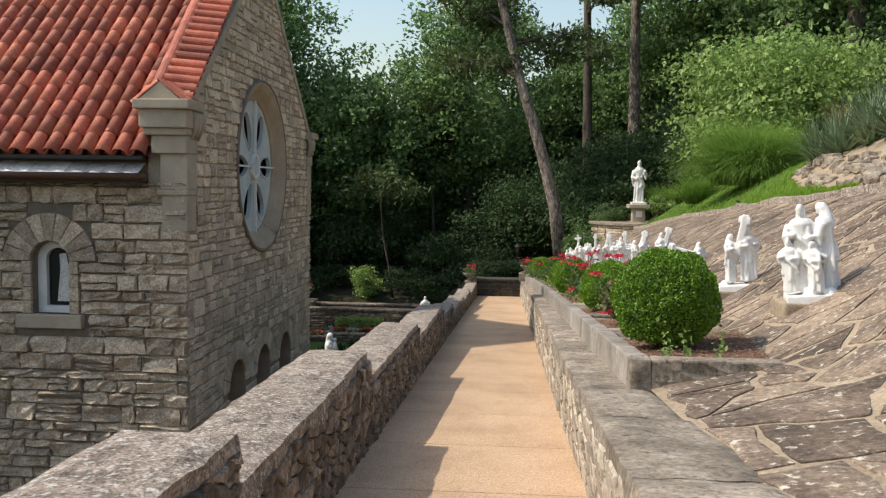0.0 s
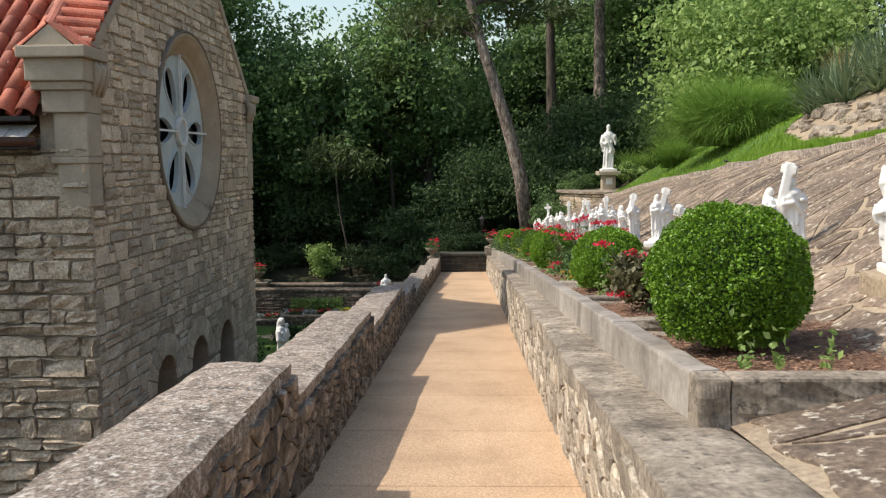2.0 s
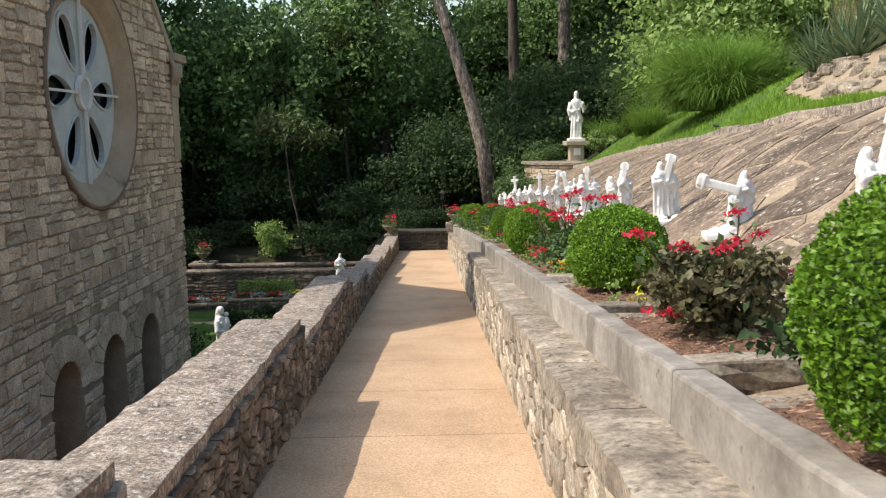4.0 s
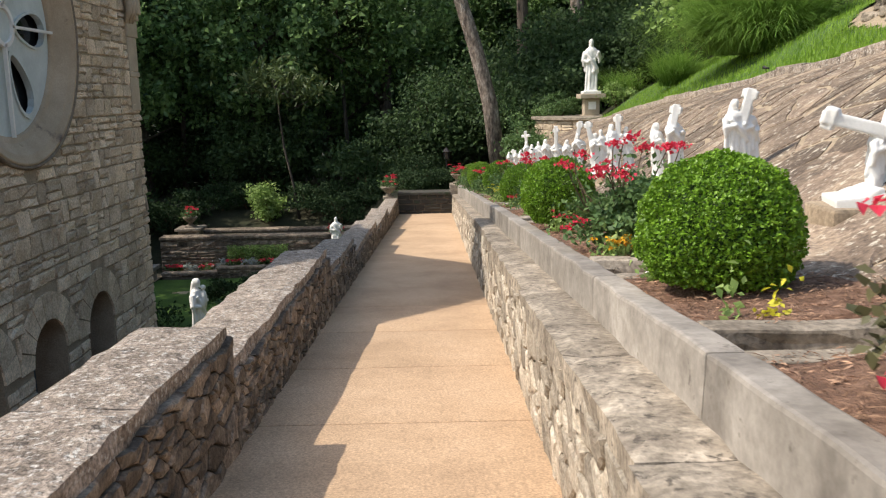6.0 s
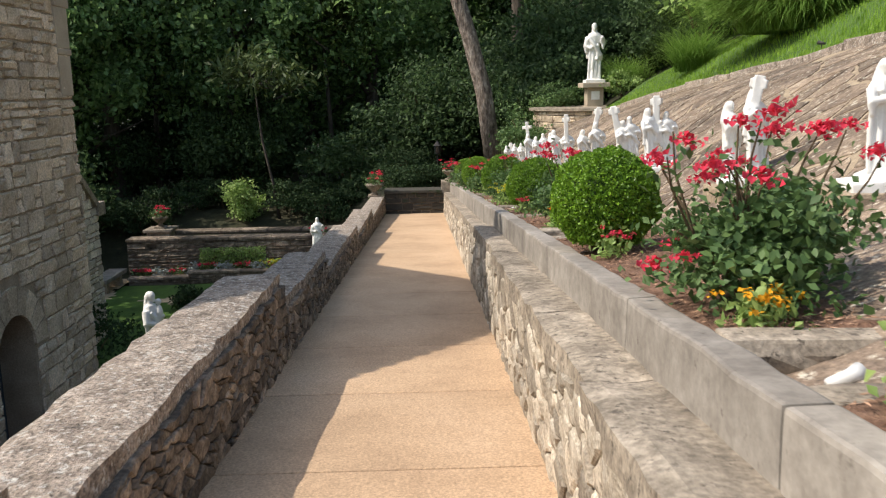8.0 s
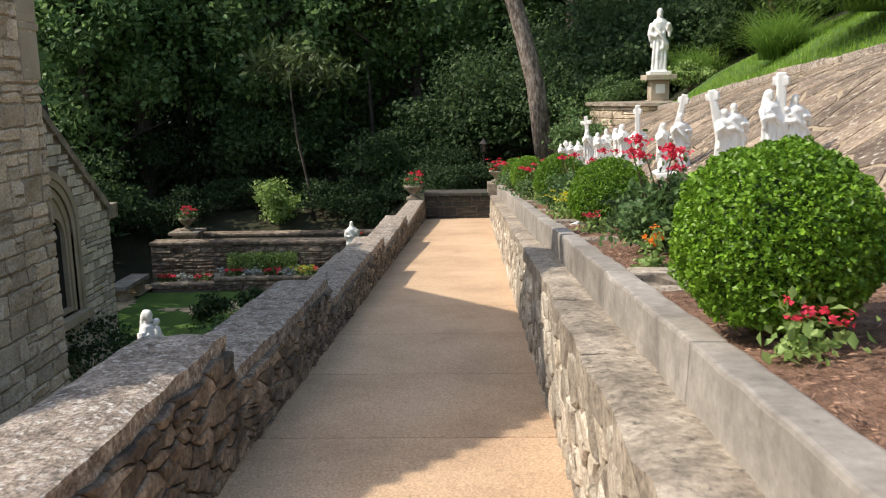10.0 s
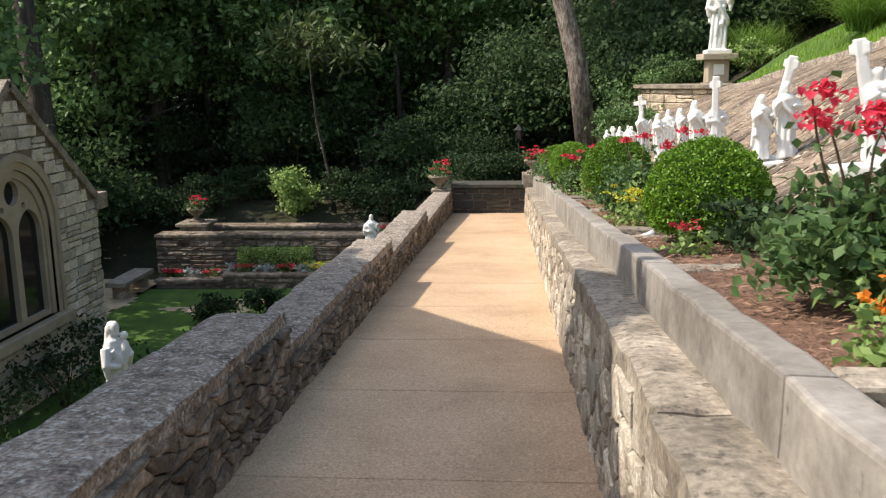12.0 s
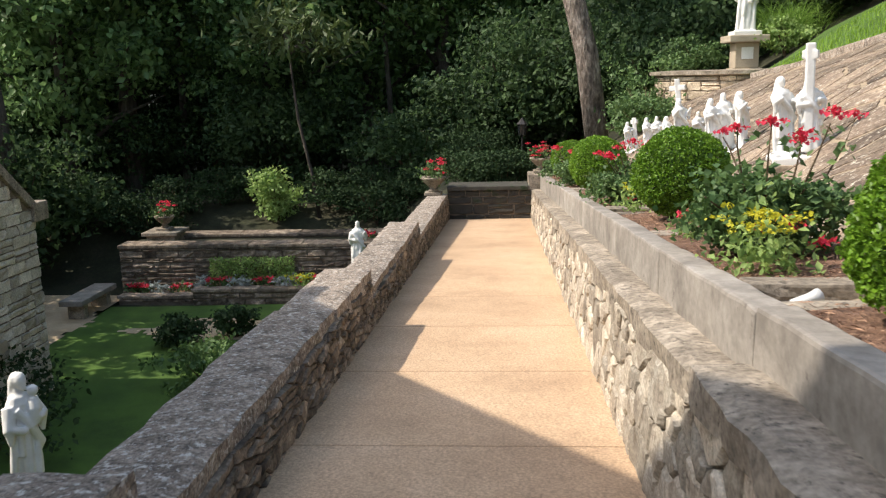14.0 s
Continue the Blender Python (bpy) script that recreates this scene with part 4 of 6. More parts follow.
wc, wapex, weave = 25.65, 0.42, -1.72
wa, wb = 23.1, 28.2
gw = (25.62, -3.55, -2.02, 1.86)
gl = arch(gw[0], gw[1], gw[2], gw[3], 0.15)
wrake = lambda y: wapex - abs(y - wc) * (wapex - weave) / 2.55
bm = bmesh.new()
plate(bm, [(wa, LOW - 0.2), (wb, LOW - 0.2), (wb, weave), (wc, wapex), (wa, weave)], [gl], 0.5, wingf)
wing_wall = part("gable_wall", bm, M_JOINT, wing)
gl_big = [(gw[0] + (u - gw[0]) * 1.22, v + (0.26 if v > gw[1] + 0.05 else -0.2)) for u, v in gl]
ash_wing = masonry(courses(wa, wb, LOW, wapex, lambda y, z: z < wrake(y) - 0.14 and not inside(gl_big, y, z), rng, (0.12, 0.24), (0.2, 0.55)), wingf, 0.035, rng, 1.2)
gwin = part("pointed_window", bmesh.new(), M_DRESS, wing, "pointed two-light window in moulded pale stone")
for sc, n0, dep in ((1.22, 0.05, 0.2), (1.11, 0.01, 0.2), (1.0, -0.04, 0.2)):
    big = [(gw[0] + (u - gw[0]) * sc, v + ((sc - 1) * 1.2 if v > gw[1] + 0.05 else 0)) for u, v in gl]
    sml = [(gw[0] + (u - gw[0]) * (sc - 0.11), v + ((sc - 1.11) * 1.2 if v > gw[1] + 0.05 else 0.03)) for u, v in gl]
    bm = bmesh.new()
    plate(bm, big, [sml], dep, lambda u, v, n, n0=n0: wingf(u, v, n + n0))
    part("moulding", bm, M_DRESS, gwin)
bm = bmesh.new()
inner = [(gw[0] + (u - gw[0]) * 0.9, v - (0.12 if v > gw[1] + 0.05 else -0.03)) for u, v in gl]
lights = [arch(gw[0] + s * 0.42, gw[1] + 0.12, -2.05, 0.68, 0.08, 8) for s in (-1, 1)] + [circle(gw[0], -1.33, 0.2, 18), circle(gw[0] + 0.3, -1.56, 0.055, 10), circle(gw[0] - 0.3, -1.56, 0.055, 10)]
plate(bm, inner, lights, 0.1, lambda u, v, n: wingf(u, v, n - 0.08))
part("tracery", bm, M_DRESS, gwin)
bm = bmesh.new()
plate(bm, inner, [], 0.02, lambda u, v, n: wingf(u, v, n - 0.17))
part("glass", bm, M_GLASS, gwin, "dark leaded glass")
bm = bmesh.new()
plate(bm, [(gw[0] - 1.22, gw[1] - 0.16), (gw[0] + 1.22, gw[1] - 0.16), (gw[0] + 1.22, gw[1]), (gw[0] - 1.22, gw[1])], [], 0.4, lambda u, v, n: wingf(u, v, n + 0.14))
part("sill", bm, M_DRESS, gwin)
sa = math.atan2(wapex - weave, 2.55)
WL = 2.55 / math.cos(sa)
for s in (-1, 1):
    for k in range(5):
        bm = bmesh.new()
        m = Matrix.Translation((WX, wc, wapex)) @ Matrix.Rotation(-sa * s, 4, "X")
        a, b = sorted((s * WL * k / 5, s * WL * (k + 1) / 5))
        box(bm, -0.4, 0.08, a + 0.004, b - 0.004, -0.1, 0.05, m, 0.012)
        part("coping_stone", bm, M_SEAT, wing_wall)
    bm = bmesh.new()
    yk = wc + s * 2.55
    box(bm, WX - 0.45, WX + 0.1, yk - 0.12, yk + 0.2 * s + 0.12, weave - 0.25, weave + 0.06, None, 0.02)
    part("kneeler_stone", bm, M_SEAT, wing_wall)
bm = bmesh.new()
for s in (-1, 1):
    q = [bm.verts.new(v) for v in ((WX - 0.3, wc, wapex), (WX - 0.3, wc + s * 2.7, weave - 0.1), (-16, wc + s * 2.7, weave - 0.1), (-16, wc, wapex))]
    bm.faces.new(q)
part("roof", bm, M_SLATE, wing)
bm = bmesh.new()
box(bm, -16, WX - 0.5, wa, wa + 0.4, LOW - 0.2, weave - 0.1)
box(bm, -16, WX - 0.5, wb - 0.4, wb, LOW - 0.2, weave - 0.1)
part("side_wall", bm, M_ASHG, wing)

# ---- foliage helpers ----
def leaf_mesh(name, pts, size, rng, spread=1.0, fold=0.25, long=1.6, up=0.35):
    """One folded leaf at each point."""
    n = len(pts)
    d = rng.normal(size=(n, 3))
    d[:, 2] -= up * 0.4
    d /= np.linalg.norm(d, axis=1)[:, None]
    nrm = rng.normal(size=(n, 3)) * spread
    nrm[:, 2] += up * 2.5
    side = np.cross(d, nrm)
    side /= np.linalg.norm(side, axis=1)[:, None] + 1e-9
    nn = np.cross(side, d)
    s = (size * rng.uniform(0.6, 1.3, n))[:, None]
    p = np.asarray(pts, dtype=float)
    a, c = p - d * s * long * 0.5, p + d * s * long * 0.5
    b, e = p + side * s * 0.5 + nn * s * fold, p - side * s * 0.5 + nn * s * fold
    co = np.stack([a, b, c, e], axis=1).reshape(-1, 3)
    me = bpy.data.meshes.new(name)
    me.vertices.add(4 * n)
    me.vertices.foreach_set("co", co.ravel())
    k = np.arange(n)[:, None] * 4
    tri = np.concatenate([k + [[0, 1, 2]], k + [[0, 2, 3]]], axis=1).reshape(-1)
    me.loops.add(6 * n)
    me.loops.foreach_set("vertex_index", tri.astype(np.int32))
    me.polygons.add(2 * n)
    me.polygons.foreach_set("loop_start", np.arange(2 * n, dtype=np.int32) * 3)
    me.update(calc_edges=True)
    me.validate()
    return me


def crown_points(n, centre, radii, clumps, rng, tight=0.3, hollow=0.45, low=-1.0):
    """Leaf places in uneven clumps over an ellipsoid."""
    c = rng.normal(size=(clumps * 3, 3))
    c /= np.linalg.norm(c, axis=1)[:, None]
    c = c[c[:, 2] > low][:clumps]
    c *= (hollow + (1 - hollow) * rng.random(len(c)) ** 0.6)[:, None] * rng.uniform(0.8, 1.12, len(c))[:, None]
    w = rng.uniform(0.5, 1.6, len(c))
    k = rng.choice(len(c), n, p=w / w.sum())
    off = rng.normal(size=(n, 3)) * tight * w[k][:, None] ** 0.5
    off[:, 2] *= 0.6
    return (c[k] + off) * np.array(radii) + np.array(centre)


def blades(name, centres, rng, length, width, n_each, lean=0.5, droop=0.5, seg=4, spread=0.1):
    """Arching grass blades from each centre."""
    vs, fs = [], []
    for cx, cy, cz in centres:
        for _ in range(n_each):
            a = rng.uniform(0, math.tau)
            l, t = length * rng.uniform(0.65, 1.15), lean * rng.uniform(0.05, 1.1)
            dx, dy = math.cos(a), math.sin(a)
            x, y, z = cx + rng.normal(0, spread), cy + rng.normal(0, spread), cz
            s0 = len(vs)
            for k in range(seg + 1):
                w = width * (1 - (k / seg) ** 1.5) * 0.5 + 0.0006
                vs += [(x - dy * w, y + dx * w, z), (x + dy * w, y - dx * w, z)]
                x, y, z = x + dx * math.sin(t) * l / seg, y + dy * math.sin(t) * l / seg, z + math.cos(t) * l / seg
                t += droop * rng.uniform(0.6, 1.2) / seg
            fs += [(s0 + 2 * k, s0 + 2 * k + 1, s0 + 2 * k + 3, s0 + 2 * k + 2) for k in range(seg)]
    return mesh_of(name, vs, fs)


def local(name, me, material, parent, label="", smooth=False):
    """A part whose mesh is given about its thing's base."""
    ob = place(name, me, material, parent, label, smooth)
    ob.location = (0, 0, 0)
    return ob


def bm_local(name, bm, material, parent, label="", smooth=False):
    ob = part(name, bm, material, parent, label, smooth)
    ob.location = (0, 0, 0)
    return ob


# ---- trees ----
def broadleaf(name, height, radius, n, leaf, material, label, rng, clear=0.22, lean=0.0, group="woodland trees"):
    t = thing(name, (0, 0, 0), label, "tree", group)
    bm = bmesh.new()
    pts = [(lean * height * k * k * 0.1 + 0.15 * rng.normal() * (k > 0), 0.15 * rng.normal() * (k > 0), height * 0.85 * k / 5 - (0.3 if k == 0 else 0)) for k in range(6)]
    r0 = height * 0.016 + 0.04
    tube(bm, pts, [r0 * (1.25, 1.0, 0.85, 0.65, 0.45, 0.15)[k] for k in range(6)], 9)
    for k in range(7):
        h = height * rng.uniform(clear, 0.8)
        f = h / (height * 0.85) * 5
        i = min(4, int(f))
        b = Vector(pts[i]).lerp(Vector(pts[i + 1]), f - i)
        a = rng.uniform(0, math.tau)
        l = radius * rng.uniform(0.5, 0.9)
        e = b + Vector((math.cos(a) * l, math.sin(a) * l, l * rng.uniform(0.3, 0.8)))
        tube(bm, [b, b.lerp(e, 0.5) + Vector((0, 0, 0.1 * l)), e], [r0 * 0.4, r0 * 0.26, 0.02], 6)
    bm_local("trunk", bm, M_BARK, t, "", True)
    c = height * (clear + 1) / 2
    pp = crown_points(n, (0, 0, c), (radius, radius, height * (1 - clear) / 2), 170, rng, 0.095, 0.4)
    local("crown", leaf_mesh("crown", pp, leaf, rng), material, t)
    return t


def shrub(name, height, radius, n, leaf, material, label, rng, group="", clumps=40, category="shrub"):
    t = thing(name, (0, 0, 0), label, category, group)
    bm = bmesh.new()
    for k in range(5):
        a = rng.uniform(0, math.tau)
        tube(bm, [(0, 0, -0.08), (0.25 * radius * math.cos(a), 0.25 * radius * math.sin(a), height * 0.4), (0.55 * radius * math.cos(a), 0.55 * radius * math.sin(a), height * 0.75)], [0.02 * height, 0.013 * height, 0.004], 6)
    bm_local("stem", bm, M_WOOD, t)
    pp = crown_points(n, (0, 0, height * 0.52), (radius, radius, height * 0.48), clumps, rng, 0.2, 0.4)
    pp = pp[pp[:, 2] > 0.01]
    local("foliage", leaf_mesh("foliage", pp, leaf, rng), material, t)
    return t


rng = np.random.default_rng(11)
wood = "tall broadleaf tree in deep green summer leaf"
models = [broadleaf("tree", 19, 5.0, 16000, 0.19, L_FOREST, wood, rng, 0.12), broadleaf("tree", 16, 4.4, 15000, 0.175, L_FOREST, wood, rng, 0.18),
          broadleaf("tree", 20, 5.4, 16000, 0.2, L_FOREST, wood, rng, 0.2), broadleaf("tree", 11.5, 3.6, 12000, 0.165, L_FOREST, "shorter broadleaf tree in green summer leaf", rng, 0.1)]
spots = []
for x in range(-34, 32, 6):
    for y in (43, 51):
        spots.append((x + rng.uniform(-2, 2), y + rng.uniform(-2.5, 2.5)))
spots = [(x, y) for x, y in spots if not -0.42 < x / y < 0.2]
spots += [(-12.3, 43), (-2.2, 46.5), (-1.0, 55), (10.4, 51), (-7.4, 43.5), (-4.6, 47)]
spots += [(13, 34), (17, 28), (22, 34), (17, 40), (12, 39), (-23, 47), (-18, 45.5), (-13.5, 47)]
first = set()
for x, y in spots:
    k = int(rng.integers(0, 3))
    az = x / y
    if -0.2 < az < -0.08 and y > 40:
        k = 3
    elif -0.3 < az < 0.0 and y > 40:
        k = 1
    s = rng.uniform(0.88, 1.12)
    m = pose(x, y, land(x, y) - 0.1, 0, 0, rng.uniform(0, 360))
    if k not in first:
        models[k].matrix_basis = m
        first.add(k)
    else:
        copy_thing(models[k], m)
copy_thing(models[3], pose(-13.6, 41.2, land(-13.6, 41.2) - 0.1, 0, 0, 300))
# unseen tree left of the chapel, added to shade its front wall
copy_thing(models[3], pose(-13.4, 10.4, LOW - 0.8, 0, 0, 70))
copy_thing(models[3], pose(4.6, 53, land(4.6, 53), 0, 0, 20))
copy_thing(models[3], pose(7.6, 50, land(7.6, 50), 0, 0, 120))
# tree behind the wing, added to cast dappled shade on the garden
copy_thing(models[3], pose(-13.8, 30.6, LOW - 0.3, 0, 0, 200))
for k in range(4):
    if k not in first:
        models[k].location = (-30 - 3 * k, 60, land(-30, 60))

under = [shrub("understory_shrub", 4.2, 2.3, 9000, 0.12, L_UNDER, "woodland shrub with leaves darkened for the shade under the trees", rng, "woodland undergrowth", 60), shrub("understory_shrub", 2.6, 1.9, 7000, 0.1, L_UNDER, "woodland shrub with leaves darkened for the shade under the trees", rng, "woodland undergrowth", 40)]
us = [(-21 + 2.6 * k + rng.uniform(-1, 1), rng.uniform(39, 43)) for k in range(13)] + [(-23 + 3.4 * k + rng.uniform(-1, 1), rng.uniform(45, 49)) for k in range(13)]
us += [(-2.5, 40.2), (0.6, 40.4), (3.3, 38.5), (5.0, 39), (7.2, 37.4), (9.4, 35.5), (11.5, 31), (13, 27), (14.5, 22), (8.2, 33.5), (4.4, 36.9), (-13, 36), (-16.5, 37), (-14.5, 33), (-17, 31)]
us = [(x, y) for x, y in us if not (-11.5 < x < -3.0 and y < 42.5)]
us2 = [(-32 + 4.6 * k + rng.uniform(-1, 1), rng.uniform(53, 56)) for k in range(12)]
for i, (x, y) in enumerate(us):
    k = 1 if (x > -5 and y < 38) else i % 2
    m = pose(x, y, land(x, y) - 0.1, 0, 0, rng.uniform(0, 360))
    if i < 1:
        under[0].matrix_basis = m
    elif i == 1:
        under[1].matrix_basis = m
    else:
        copy_thing(under[k], m)
# ground shrubs take the dark leaf in place of real tree shade
fern = shrub("woodland_ground_shrub", 1.1, 0.9, 2200, 0.06, L_SHADE, "low forest-floor shrub with shade put into its leaf colour", rng, "woodland undergrowth", 30)
fern.matrix_basis = pose(-12.2, 38.0, land(-12.2, 38.0))
for k in range(15):
    x, y = -11.5 + 0.8 * k + rng.uniform(-0.3, 0.3), rng.uniform(37.0, 39.6)
    if abs(x + 6.1) > 0.9:
        copy_thing(fern, pose(x, y, land(x, y) - 0.03, 0, 0, rng.uniform(0, 360)))
for x in (-0.75, -0.15, 0.4, 0.1, -0.5):
    y = 32.5 + 0.5 * abs(x)
    copy_thing(fern, pose(x, y, land(x, y) - 0.05, 0, 0, rng.uniform(0, 360)) @ Matrix.Diagonal((0.75, 0.6, 0.7, 1)))
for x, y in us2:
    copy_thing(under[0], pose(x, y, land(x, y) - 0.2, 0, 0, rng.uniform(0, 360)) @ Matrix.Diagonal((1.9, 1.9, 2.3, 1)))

# leaning pine and straight pines
def pine(label, pts, r, limbs, n, rng, arc=math.tau, bark=None):
    t = thing("pine_tree", pts[0], label, "tree", "tall pines")
    bm = bmesh.new()
    P = [Vector(p) for p in pts]
    k = len(P)
    tube(bm, P, [r * (1.15 - 0.7 * i / (k - 1)) for i in range(k)], 14)
    part("trunk", bm, bark or M_BARK, t, "flaking grey-brown bark", True)
    bl, leaves = bmesh.new(), []
    for h in limbs:
        f = h * (k - 1)
        i = min(k - 2, int(f))
        b = P[i].lerp(P[i + 1], f - i)
        a = rng.uniform(0, arc)
        l = rng.uniform(2.2, 4.2) * min(1.0, 0.35 + r * 2.5)
        e = b + Vector((math.cos(a) * l, math.sin(a) * l, rng.uniform(-0.6, 1.0)))
        m = b.lerp(e, 0.55) + Vector((0, 0, 0.35))
        tube(bl, [b, m, e], [0.09, 0.05, 0.015], 6)
        for q in range(7):
            s = rng.uniform(0.3, 1.05)
            c = (b.lerp(m, s * 2) if s < 0.5 else m.lerp(e, s * 2 - 1)) + Vector(rng.normal(0, 0.28, 3))
            tube(bl, [b.lerp(e, s * 0.8), c], [0.025, 0.008], 4)
            leaves.append(np.array(c) + rng.normal(size=(n, 3)) * np.array([0.5, 0.5, 0.16]))
    tagged(part("limb", bl, M_BARK, t), kind="stuff")
    place("needles", leaf_mesh("needles", np.concatenate(leaves), 0.1, rng, 1.0, 0.1, 3.6), L_PINE, t)
    return t


pine("leaning pine with a bare grey trunk and high dark limbs", [(2.25, 35.0, land(2.2, 35) - 0.2), (1.95, 35.0, 0.6), (1.5, 35.0, 2.4), (0.95, 35.1, 4.2), (0.43, 35.1, 5.8), (0.0, 35.2, 7.5), (-0.4, 35.2, 9.0), (-1.0, 35.5, 12.0), (-1.2, 35.6, 16.0)], 0.245, [0.5, 0.55, 0.6, 0.62, 0.66, 0.7, 0.74, 0.78, 0.82, 0.86, 0.9, 0.94, 0.98], 65, rng, math.pi, M_PINE)
pine("tall straight pine with a bare brown trunk", [(6.05, 42, land(6, 42) - 0.2), (6.0, 42, 3.7), (5.95, 42, 8), (5.9, 42, 13), (5.9, 42, 20)], 0.29, [0.62, 0.68, 0.74, 0.8, 0.85, 0.9, 0.95], 60, rng, math.tau, M_PINE)
pine("tall straight pine with a bare brown trunk", [(3.95, 43.5, land(4, 43) - 0.2), (3.95, 43.5, 3.7), (3.85, 43.5, 8), (3.7, 43.5, 13), (3.6, 43.5, 20)], 0.25, [0.5, 0.6, 0.68, 0.74, 0.8, 0.85, 0.9, 0.95], 60, rng)
pine("thick-trunked tree standing behind the chapel wing", [(-12.6, 36, LOW), (-12.7, 36, -1.7), (-13.0, 36, 2.2), (-13.2, 36, 7), (-13.4, 36, 14)], 0.36, [0.75, 0.8, 0.85, 0.9, 0.95], 60, rng)
pine("slim woodland sapling with a pale trunk", [(-5.05, 38.2, -3.6), (-5.2, 38.2, -2.4), (-5.5, 38.2, -0.9), (-5.6, 38.2, 0.2), (-5.7, 38.3, 1.4)], 0.05, [0.9, 0.95, 1.0], 60, rng, math.pi)

for x, y, r in ((-10.9, 44.0, 0.12), (-8.6, 44.5, 0.14), (-3.7, 44.6, 0.1)):
    z = land(x, y)
    w = rng.uniform(-0.35, 0.35)
    pine("dark slender woodland trunk under a high crown", [(x, y, z - 0.2), (x + w * 0.5, y, z + 2.5), (x + w, y, z + 4.5), (x + w * 1.5, y, z + 6.5), (x + w * 2, y, z + 8.5)], r, [0.7, 0.78, 0.86, 0.94, 1.0], 60, rng)

# light green shrubs above the lawn
big = shrub("large_shrub", 4.1, 2.9, 24000, 0.105, L_LIGHT, "large spreading shrub in bright light-green leaf", rng, "", 110)
big.matrix_basis = pose(8.5, 27.5, land(8.5, 27.5) - 0.3)
for x, y, h, r, m, lab in ((5.85, 33.45, 0.75, 0.5, L_LIGHT, "small light-green bush beside the statue's pedestal"), (4.25, 34.3, 0.8, 0.5, L_ROSE, "dark bush beside the statue's pedestal"), (3.0, 33.3, 1.1, 0.8, L_ROSE, "leafy green bush below the statue terrace"), (2.7, 32.2, 0.8, 0.7, L_ROSE, "leafy green bush below the statue terrace"), (3.5, 35.3, 1.8, 1.0, L_FOREST, "tall leafy bush behind the statue terrace")):
    s = shrub("terrace_shrub", h, r, int(2600 * r), 0.055, m, lab, rng, "", 34)
    s.location = (x, y, max(land(x, y), 0.16 if 33.4 < y < 35 and x > 4 else -9) - 0.03)
g = shrub("woodland_bush", 1.9, 0.68, 1900, 0.085, L_LIGHT, "sunlit bright green bush at the edge of the wood", rng, "", 30)
g.matrix_basis = pose(-6.25, 38.3, land(-6.25, 38.3) - 0.25)

# ornamental grasses and yuccas
def grass_clump(x, y, length, n, label, group="", lean=0.7, droop=1.5):
    t = thing("ornamental_grass", (x, y, land(x, y)), label, "grass clump", group)
    cs = [(rng.normal(0, 0.16 * length), rng.normal(0, 0.16 * length), 0) for _ in range(24)]
    local("tuft", blades("blades", cs, rng, length, 0.013 * length ** 0.5, n // 24, lean, droop, 6, 0.05 * length), L_GRASS, t)
    return t


grass_clump(6.2, 22.7, 2.1, 10000, "huge fountain of fine green ornamental grass", "", 0.85, 1.6)
grass_clump(5.9, 27.0, 1.25, 1400, "smaller tuft of fine green ornamental grass")
grass_clump(6.3, 34.6, 1.3, 900, "tuft of tall grass behind the statue terrace")


def yucca(x, y, size, z=0.0):
    t = thing("yucca", (x, y, land(x, y) + z), "spiky grey-green yucca rosette among the rocks", "yucca", "yuccas on the bank")
    local("tuft", blades("blades", [(0, 0, 0)] * 3, rng, size, 0.05, 34, 1.25, 0.25, 3, 0.05), L_YUCCA, t)


for x, y, s in ((6.2, 16.6, 1.0), (7.2, 17.4, 1.1), (7.8, 16.2, 1.1), (8.2, 14.6, 1.1), (6.3, 18.0, 0.85), (6.4, 14.8, 1.0), (6.3, 12.9, 0.9), (6.9, 13.5, 0.95), (7.3, 14.9, 0.9), (6.6, 11.6, 0.85), (6.25, 17.2, 0.8), (6.3, 15.6, 0.9), (6.9, 15.4, 0.95), (7.3, 14.2, 1.0), (6.7, 16.4, 0.9), (7.6, 13.0, 1.0)):
    yucca(x, y, s * 1.15)
t = thing("dry_grass_tuft", (6.7, 17.6, land(6.7, 17.6)), "tall tuft of dry straw-coloured grass", "grass clump")
local("tuft", blades("blades", [(rng.normal(0, 0.2), rng.normal(0, 0.2), 0) for _ in range(10)], rng, 1.0, 0.01, 30, 0.35, 0.6, 4, 0.05), leaf_mat("straw_blade", (0.30, 0.24, 0.10), (0.45, 0.36, 0.17), 0.3), t)


def boulder(x, y, sx, sy, sz, group="rocks on the bank"):
    bm = bmesh.new()
    vs = ball(bm, (0, 0, 0), (1, 1, 1), 3)
    o = rng.uniform(0, 50)
    for v in vs:
        k = 1 + 0.3 * noise.noise(v.co * 1.3 + Vector((o, 0, 0))) + 0.12 * noise.noise(v.co * 4 + Vector((0, o, 0)))
        v.co = Vector([math.copysign(abs(c) ** 0.55, c) * 0.8 for c in v.co])
        v.co = Vector((x + v.co.x * sx * k, y + v.co.y * sy * k, land(x, y) + sz * 0.25 + max(-0.8, min(0.9, v.co.z * k)) * sz))
    solid("boulder", bm, M_SEAT, "pale weathered limestone block in the bank", "boulder", group)


for k in range(84):
    y = 9.6 + 8.6 * (k + rng.uniform(0.1, 0.9)) / 84
    x = edge_x(y) + lawn_w(y) + 0.12 + 0.75 * rng.random()
    r = rng.uniform(0.07, 0.16) * (1.35 if k % 6 == 0 else 1.0)
    boulder(x, y, r * rng.uniform(0.8, 1.2), r * rng.uniform(0.9, 1.7), r * rng.uniform(0.5, 0.8))

